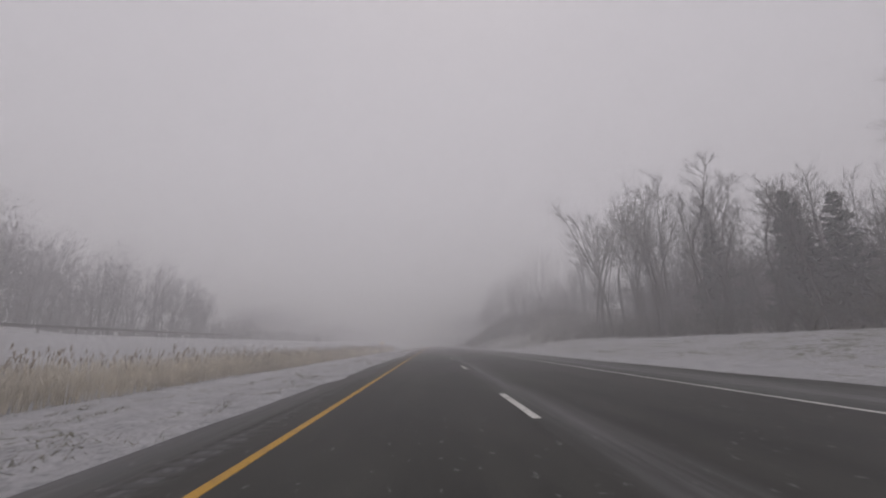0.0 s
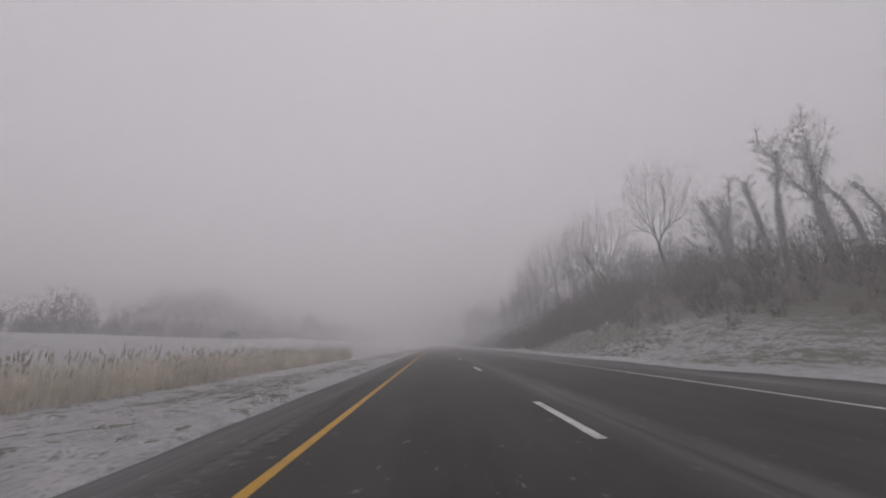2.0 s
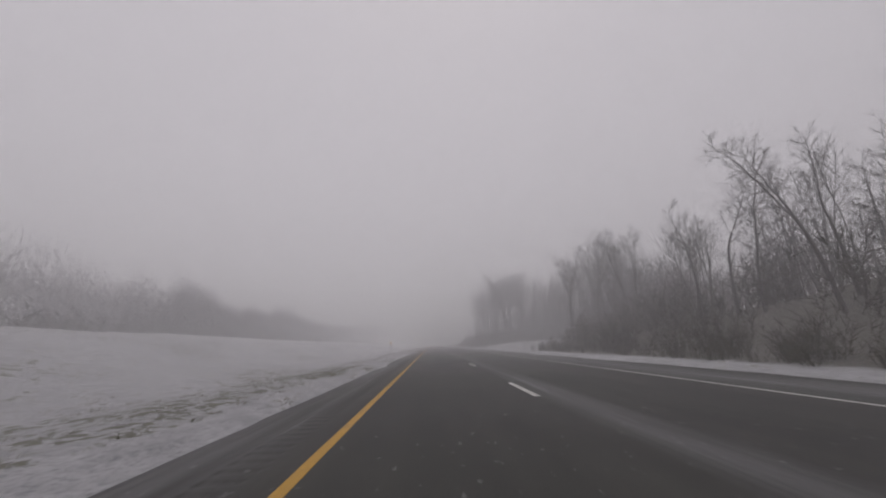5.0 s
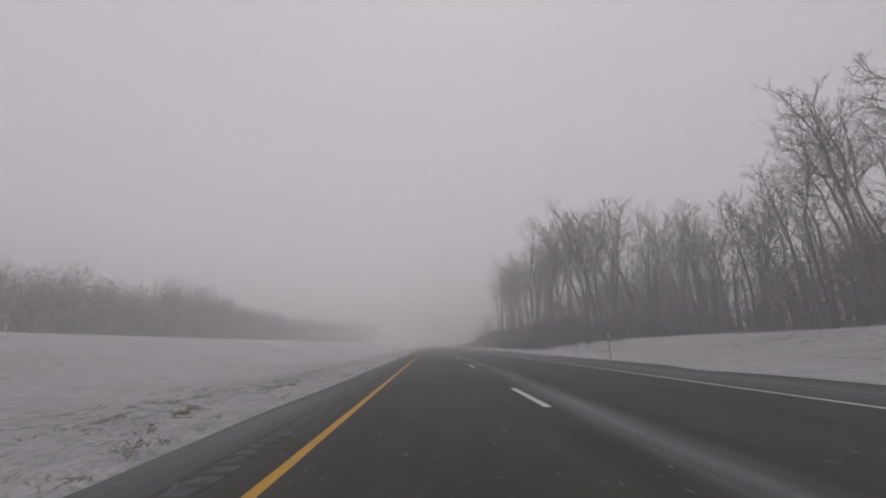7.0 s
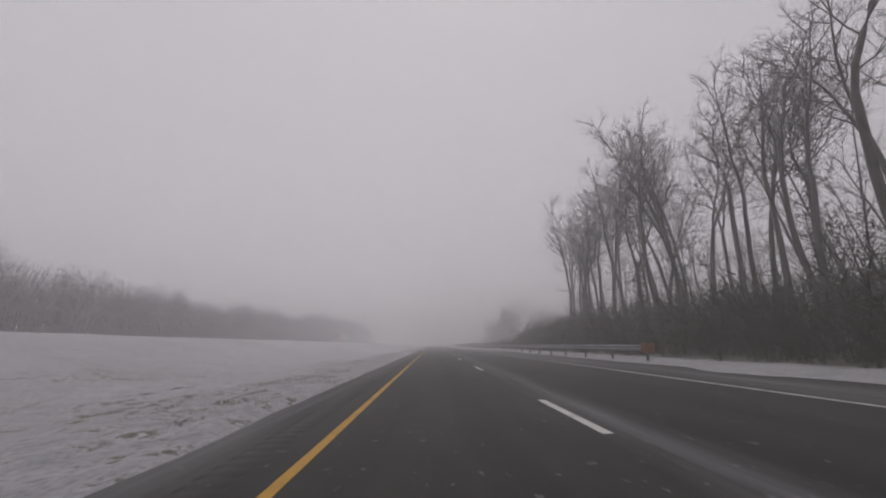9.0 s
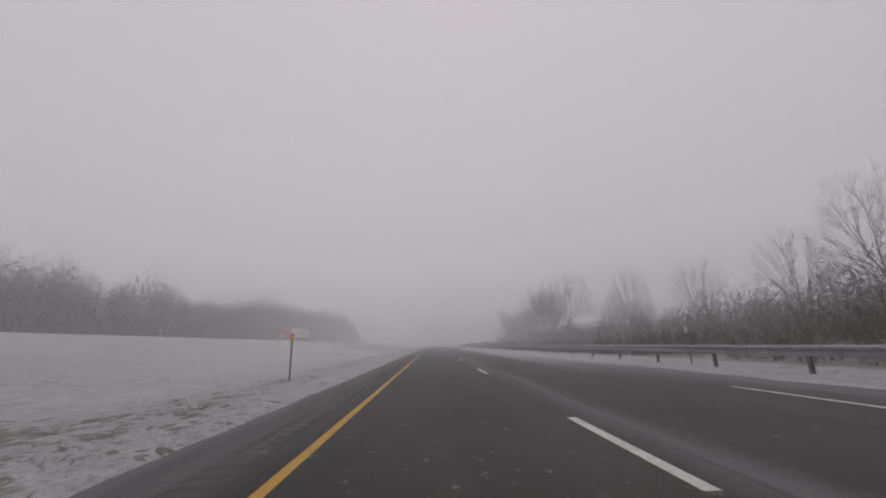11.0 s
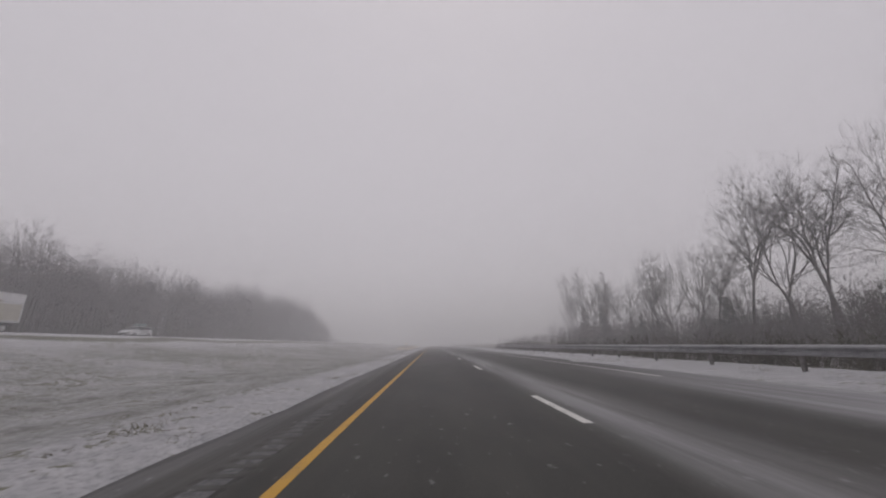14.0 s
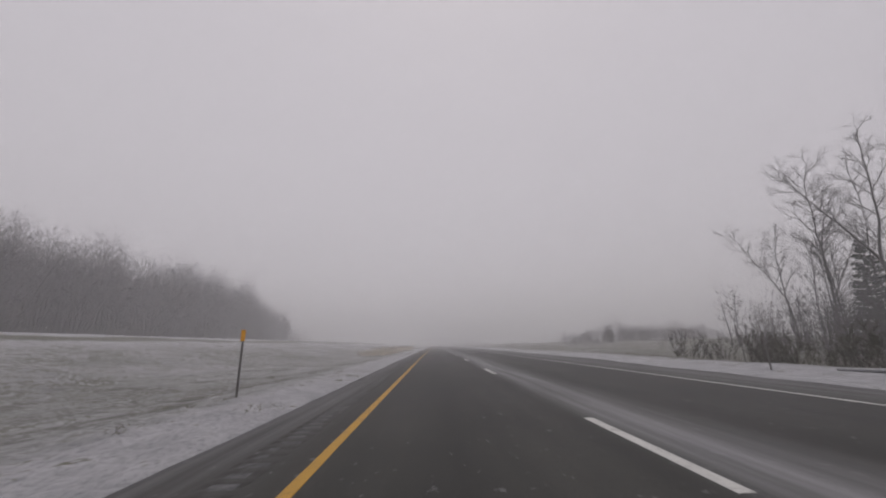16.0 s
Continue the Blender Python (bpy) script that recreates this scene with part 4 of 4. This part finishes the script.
# ---- loose stones on the cutting ----
def stone_slope(count, seed):
    rng = random.Random(seed)
    unit = bmesh.new()
    bmesh.ops.create_icosphere(unit, subdivisions=1, radius=1.0)
    base = [v.co.copy() for v in unit.verts]
    tris = [tuple(v.index for v in f.verts) for f in unit.faces]
    unit.free()
    v, f = [], []
    for i in range(count):
        x, y = 14.2 + 4.8 * rng.random() ** 1.1, 111.5 - 24 * rng.random() ** 1.7
        r = 0.05 + 0.12 * rng.random() ** 2
        sx, sy, sz = r * rng.uniform(0.8, 1.5), r * rng.uniform(0.8, 1.4), r * rng.uniform(0.45, 0.8)
        turn = Matrix.Rotation(rng.uniform(0, 6.28), 3, "Z") @ Matrix.Rotation(rng.gauss(0, 0.4), 3, "X")
        at = Vector((x, y, land(x, y) + sz * 0.35))
        k = len(v)
        for c in base:
            q = Vector((c.x * sx, c.y * sy, c.z * sz)) * (1 + rng.uniform(-0.16, 0.16))
            v.append(at + turn @ q)
        f += [tuple(a + k for a in tri) for tri in tris]
    return tagged(from_lists("rock_slope", v, f, STONE), "snow-dusted loose grey stones on the bank", "rocks", kind="stuff")


STONE = speckled("grey_stone", (0.10, 0.098, 0.095), (0.36, 0.355, 0.355), 2.5, 0.85, world_space=True)
stone_slope(900, 27)


# ---- delineator posts ----
def delineator(plate, label):
    post = new("delineator_post")
    bm = bmesh.new()
    box(bm, -0.025, -0.012, -0.4, -0.018, 0.012, 1.55)
    box(bm, 0.018, -0.012, -0.4, 0.025, 0.012, 1.55)
    box(bm, -0.018, 0.006, -0.4, 0.018, 0.012, 1.55)
    part("stake", bm, POST_STEEL, post)
    bm = bmesh.new()
    box(bm, -0.06, -0.022, 1.33, 0.06, -0.014, 1.60, 0.003)
    part("reflector", bm, plate, post)
    return tagged(post, label, "delineator")


def set_posts(proto, spots, group):
    used = set()
    for i, (x, y) in enumerate(spots):
        tagged(place(proto, used, x, y, (i * 47) % 9 - 4, 1.0, ((i * 31) % 5 - 2) * 0.6), group=group)


set_posts(delineator(AMBER, "thin steel delineator post with an amber reflector"), [(-3.5, y) for y in (42.3, 121.7, 201, 278, 358, 436, 512.4, 590)], "median delineators")
set_posts(delineator(WHITE_PLATE, "thin steel delineator post with a white reflector"), [(12.9, y) for y in (45.2, 124, 203, 242.5, 282, 361, 439, 516, 559, 590)] + [(17.3, 96), (16.6, 521.5)], "outer delineators")

# ---- a tall bare marker pole behind the guard rail ----
bm = bmesh.new()
bmesh.ops.create_cone(bm, cap_ends=True, segments=10, radius1=0.045, radius2=0.035, depth=3.0, matrix=Matrix.Translation((0, 0, 1.1)))
bmesh.ops.create_cone(bm, cap_ends=True, segments=10, radius1=0.055, radius2=0.05, depth=0.10, matrix=Matrix.Translation((0, 0, 2.62)))
pole = tagged(part("marker_pole", bm, POST_STEEL, smooth=True), "tall bare weathered steel pole behind the guard rail", "pole")
pole.matrix_basis = pose(13.3, 505.3, land(13.3, 505.3), 1.5, -2.5, 0)

# ---- low steel rail along the far carriageway ----
far_rail = tagged(new("far_guard_rail"), "distant low steel rail beside the opposite carriageway", "guard rail")
bm = bmesh.new()
box(bm, -34.6, -40, FAR_TOP + 0.5, -34.52, 78, FAR_TOP + 0.78, 0.02)
part("beam", bm, POST_STEEL, far_rail)
bm = bmesh.new()
box(bm, -0.06, -0.06, -0.4, 0.06, 0.06, 0.78)
stake = part("post", bm, POST_STEEL, far_rail)
for i in range(31):
    p = stake if i == 0 else new("post", stake.data)
    p.parent = far_rail
    p.matrix_basis = pose(-34.68, -40 + i * 3.81, FAR_TOP - 0.05)

# ---- vehicles on the opposite carriageway ----
RED = speckled("red_truck_paint", (0.33, 0.02, 0.018), (0.42, 0.03, 0.025), 3.0, 0.35)
TRAILER = speckled("white_trailer_panels", (0.66, 0.66, 0.66), (0.80, 0.80, 0.80), 1.5, 0.5)
WHITE_CAR = speckled("white_car_paint", (0.70, 0.70, 0.71), (0.80, 0.80, 0.81), 2.0, 0.35)
DARK_CAR = speckled("dark_car_paint", (0.02, 0.022, 0.026), (0.04, 0.042, 0.048), 2.0, 0.35)
GLASS = speckled("tinted_glass", (0.012, 0.014, 0.016), (0.02, 0.022, 0.025), 2.0, 0.12)
RUBBER = speckled("tyre_rubber", (0.012, 0.012, 0.012), (0.03, 0.03, 0.03), 9.0, 0.9)
CHROME = speckled("bright_metal", (0.5, 0.5, 0.5), (0.65, 0.65, 0.65), 4.0, 0.3, 0.9)
LETTERING = speckled("brown_print", (0.16, 0.10, 0.08), (0.26, 0.18, 0.14), 4.0, 0.5)
BEIGE = speckled("faded_beige_panel", (0.50, 0.475, 0.40), (0.60, 0.575, 0.49), 1.2, 0.5)
TEAL = speckled("teal_roof_box", (0.22, 0.30, 0.29), (0.32, 0.40, 0.39), 2.0, 0.5)
HEADLIGHT = bpy.data.materials.new("lit_headlight")
HEADLIGHT.use_nodes = True
hb = HEADLIGHT.node_tree.nodes["Principled BSDF"]
hb.inputs["Emission Color"].default_value, hb.inputs["Emission Strength"].default_value = (1.0, 0.93, 0.80, 1), 2.2


def round_x(bm, x, y, z, r, width, seg=20, bev=0.02):
    """A wheel-like disc with its axle along x."""
    m = Matrix.Translation((x, y, z)) @ Matrix.Rotation(radians(90), 4, "Y")
    g = bmesh.ops.create_cone(bm, cap_ends=True, segments=seg, radius1=r, radius2=r, depth=width, matrix=m)
    es = [e for e in {e for v in g["verts"] for e in v.link_edges} if len(e.link_faces) == 2 and max(len(k.verts) for k in e.link_faces) > 4]
    bmesh.ops.bevel(bm, geom=es, offset=bev, segments=2, affect="EDGES")


def wheel(parent, x, y, r, width):
    bm = bmesh.new()
    round_x(bm, x, y, r, r, width, 22, 0.03)
    tyre = part("wheel", bm, RUBBER, parent)
    bm = bmesh.new()
    round_x(bm, x, y, r, r * 0.58, width + 0.02, 16, 0.015)
    part("rim", bm, CHROME, tyre)


def prism(bm, outline, x0, x1, bev=0.0):
    """A side outline in y and z, thick along x."""
    a = [bm.verts.new((x0, y, z)) for y, z in outline]
    b = [bm.verts.new((x1, y, z)) for y, z in outline]
    n = len(outline)
    fs = [bm.faces.new(a), bm.faces.new(list(reversed(b)))]
    for i in range(n):
        fs.append(bm.faces.new((a[i], b[i], b[(i + 1) % n], a[(i + 1) % n])))
    bmesh.ops.recalc_face_normals(bm, faces=fs)
    if bev:
        bmesh.ops.bevel(bm, geom=list({e for f in fs for e in f.edges}), offset=bev, segments=2, affect="EDGES")


def semi_truck():
    """Nose towards -y, on the ground at the origin."""
    truck = new("semi_truck")
    bm = bmesh.new()
    prism(bm, [(-1.0, 0.75), (-1.0, 1.45), (-0.75, 1.65), (0.80, 1.85), (0.80, 0.75)], -1.0, 1.0, 0.06)
    part("hood", bm, RED, truck)
    bm = bmesh.new()
    prism(bm, [(0.75, 0.75), (0.75, 1.9), (1.25, 2.85), (1.55, 3.25), (2.1, 3.85), (3.75, 4.0), (3.75, 0.75)], -1.2, 1.2, 0.06)
    part("cab", bm, RED, truck)
    bm = bmesh.new()
    prism(bm, [(0.78, 1.95), (0.74, 1.95), (1.19, 2.80), (1.23, 2.80)], -1.05, 1.05)
    part("windscreen", bm, GLASS, truck)
    for x0, x1 in ((-1.215, -1.2), (1.2, 1.215)):
        bm = bmesh.new()
        prism(bm, [(1.1, 1.95), (1.4, 2.7), (2.0, 2.7), (2.0, 1.95)], x0, x1)
        part("side_window", bm, GLASS, truck)
        s = 1 if x0 > 0 else -1
        bm = bmesh.new()
        box(bm, s * 0.98 - 0.10, -1.04, 0.97, s * 0.98 + 0.10, -0.95, 1.14, 0.02)
        part("headlight", bm, HEADLIGHT, truck)
        bm = bmesh.new()
        box(bm, s * 1.2 - 0.2, 2.2, 0.45, s * 1.2 + 0.05, 3.6, 0.95, 0.12)
        part("fuel_tank", bm, CHROME, truck)
        bm = bmesh.new()
        box(bm, s * 1.42 - 0.10, 1.0, 2.0, s * 1.42 + 0.10, 1.1, 2.7, 0.03)
        box(bm, s * 1.28 - 0.12, 1.03, 2.3, s * 1.28 + 0.12, 1.07, 2.36)
        part("mirror", bm, RUBBER, truck)
        wheel(truck, s * 1.08, 0.0, 0.52, 0.32)
        for y in (4.6, 5.9):
            wheel(truck, s * 0.98, y, 0.52, 0.55)
        for y in (17.6, 18.9):
            wheel(truck, s * 0.98, y, 0.52, 0.55)
    bm = bmesh.new()
    box(bm, -0.6, -1.07, 0.75, 0.6, -0.98, 1.45, 0.04)
    part("grille", bm, CHROME, truck)
    bm = bmesh.new()
    box(bm, -1.2, -1.22, 0.35, 1.2, -0.92, 0.75, 0.08)
    part("bumper", bm, CHROME, truck)
    bm = bmesh.new()
    box(bm, -0.45, 0.9, 0.55, 0.45, 19.6, 0.95, 0.03)
    box(bm, -1.2, 16.8, 0.85, 1.2, 19.8, 1.1, 0.03)
    part("chassis", bm, RUBBER, truck)
    bm = bmesh.new()
    box(bm, -1.3, 4.05, 1.12, 1.3, 20.3, 4.1, 0.04)
    trailer = part("trailer", bm, TRAILER, truck, "white box trailer with a beige side panel and faint print")
    bm = bmesh.new()
    box(bm, 1.302, 6.5, 1.32, 1.308, 20.1, 3.0)
    part("side_panel", bm, BEIGE, trailer, "faded beige panel along the trailer side")
    for k, (y0, y1, z0, z1) in enumerate(((6.15, 6.4, 1.5, 2.95), (8.0, 14.2, 3.12, 3.34), (14.8, 18.2, 3.14, 3.30))):
        bm = bmesh.new()
        box(bm, 1.302, y0, z0, 1.309, y1, z1)
        part("printed_bar", bm, LETTERING, trailer)
    bm = bmesh.new()
    box(bm, 1.22, 6.8, 0.35, 1.26, 16.6, 1.12, 0.01)
    part("side_skirt", bm, RUBBER, trailer)
    bm = bmesh.new()
    box(bm, 1.30, 4.05, 1.12, 1.325, 20.3, 1.24)
    part("side_rail", bm, CHROME, trailer)
    return tagged(truck, "red conventional semi truck with a white box trailer and lit headlights", "truck")


def estate_car():
    """Nose towards -y."""
    car = new("white_estate_car")
    bm = bmesh.new()
    prism(bm, [(-2.22, 0.36), (-2.28, 0.66), (-2.05, 0.92), (-0.98, 1.08), (2.05, 1.12), (2.24, 1.0), (2.26, 0.5), (2.16, 0.34)], -0.9, 0.9, 0.07)
    part("body", bm, WHITE_CAR, car)
    bm = bmesh.new()
    prism(bm, [(-1.02, 1.06), (-0.22, 1.55), (1.75, 1.58), (2.16, 1.1)], -0.77, 0.77, 0.04)
    part("windows", bm, GLASS, car)
    bm = bmesh.new()
    box(bm, -0.74, -0.2, 1.55, 0.74, 1.85, 1.63, 0.035)
    part("roof", bm, WHITE_CAR, car)
    for s in (-1, 1):
        for y0, y1 in ((-1.0, -0.22), (0.52, 0.58), (1.62, 2.1)):
            bm = bmesh.new()
            prism(bm, [(y0 - 0.03, 1.07), (y0 + 0.03, 1.07), (y1 + 0.03, 1.57), (y1 - 0.05, 1.57)], s * 0.765, s * 0.79)
            part("pillar", bm, WHITE_CAR, car)
        for y in (-1.38, 1.36):
            wheel(car, s * 0.82, y, 0.34, 0.21)
        bm = bmesh.new()
        box(bm, s * 0.66 - 0.19, -2.31, 0.66, s * 0.66 + 0.19, -2.16, 0.82, 0.03)
        part("headlight", bm, CHROME, car)
        bm = bmesh.new()
        box(bm, s * 0.98 - 0.1, -0.75, 1.02, s * 0.98 + 0.1, -0.6, 1.17, 0.03)
        part("mirror", bm, WHITE_CAR, car)
        bm = bmesh.new()
        box(bm, s * 0.6 - 0.025, -0.1, 1.63, s * 0.6 + 0.025, 1.7, 1.68, 0.015)
        part("roof_bar", bm, RUBBER, car)
    bm = bmesh.new()
    prism(bm, [(-0.15, 1.70), (-0.35, 1.82), (0.0, 2.02), (1.25, 2.05), (1.45, 1.90), (1.40, 1.70)], -0.42, 0.42, 0.07)
    part("roof_box", bm, TEAL, car, "pale teal luggage box on the roof")
    bm = bmesh.new()
    box(bm, -0.5, -2.33, 0.42, 0.5, -2.22, 0.6, 0.02)
    part("grille", bm, RUBBER, car)
    return tagged(car, "white estate car with a teal luggage box on its roof", "car")


def dark_car():
    """Nose towards -y."""
    car = new("dark_car")
    bm = bmesh.new()
    prism(bm, [(-2.25, 0.35), (-2.3, 0.62), (-2.1, 0.82), (-1.0, 0.98), (1.9, 1.02), (2.25, 0.95), (2.3, 0.5), (2.2, 0.32)], -0.9, 0.9, 0.07)
    part("body", bm, DARK_CAR, car)
    bm = bmesh.new()
    prism(bm, [(-1.05, 0.97), (-0.25, 1.42), (1.6, 1.45), (2.1, 1.0)], -0.78, 0.78, 0.04)
    part("windows", bm, GLASS, car)
    bm = bmesh.new()
    box(bm, -0.74, -0.2, 1.42, 0.74, 1.6, 1.49, 0.03)
    part("roof", bm, DARK_CAR, car)
    for s in (-1, 1):
        for y in (-1.4, 1.4):
            wheel(car, s * 0.82, y, 0.33, 0.2)
        bm = bmesh.new()
        box(bm, s * 0.68 - 0.17, -2.32, 0.62, s * 0.68 + 0.17, -2.2, 0.76, 0.02)
        part("headlight", bm, CHROME, car)
    bm = bmesh.new()
    box(bm, -0.5, -2.34, 0.4, 0.5, -2.24, 0.58, 0.02)
    part("grille", bm, RUBBER, car)
    return tagged(car, "dark passenger car on the opposite carriageway", "car")


semi_truck().matrix_basis = pose(-43.5, 459.9, far_level(-43.5), 0, 1.7)
estate_car().matrix_basis = pose(-44.0, 498.5, far_level(-44.0), 0, 1.7)
dark_car().matrix_basis = pose(-40.0, 140, far_level(-40.0), 0, 1.7)

# ---- fog ----
def fog_bank(x0, x1, y0, y1):
    """Freezing fog, thickest at the start of the drive and thinning out along it."""
    m = bpy.data.materials.new("freezing_fog")
    m.use_nodes = True
    n, l = m.node_tree.nodes, m.node_tree.links
    n.clear()
    out = n.new("ShaderNodeOutputMaterial")
    sc = n.new("ShaderNodeVolumeScatter")
    sc.inputs["Color"].default_value = (0.82, 0.81, 0.82, 1)
    sc.inputs["Anisotropy"].default_value = 0.25
    geo = n.new("ShaderNodeNewGeometry")
    sep = n.new("ShaderNodeSeparateXYZ")
    l.new(geo.outputs["Position"], sep.inputs[0])
    thin = n.new("ShaderNodeMapRange")
    thin.inputs[1].default_value, thin.inputs[2].default_value = 190.0, 440.0
    thin.inputs[3].default_value, thin.inputs[4].default_value = 0.0112, 0.0067
    l.new(sep.outputs[1], thin.inputs[0])
    l.new(thin.outputs[0], sc.inputs["Density"])
    l.new(sc.outputs[0], out.inputs["Volume"])
    bank = slab("fog", x0, x1, y0, y1, -60, 36, m)
    bank.display_type, m.diffuse_color = "WIRE", (0.8, 0.8, 0.8, 0.0)
    return tagged(bank, "pale freezing fog lying over the road", "fog", kind="structure")


fog_bank(-1500, 1500, -800, 2500)
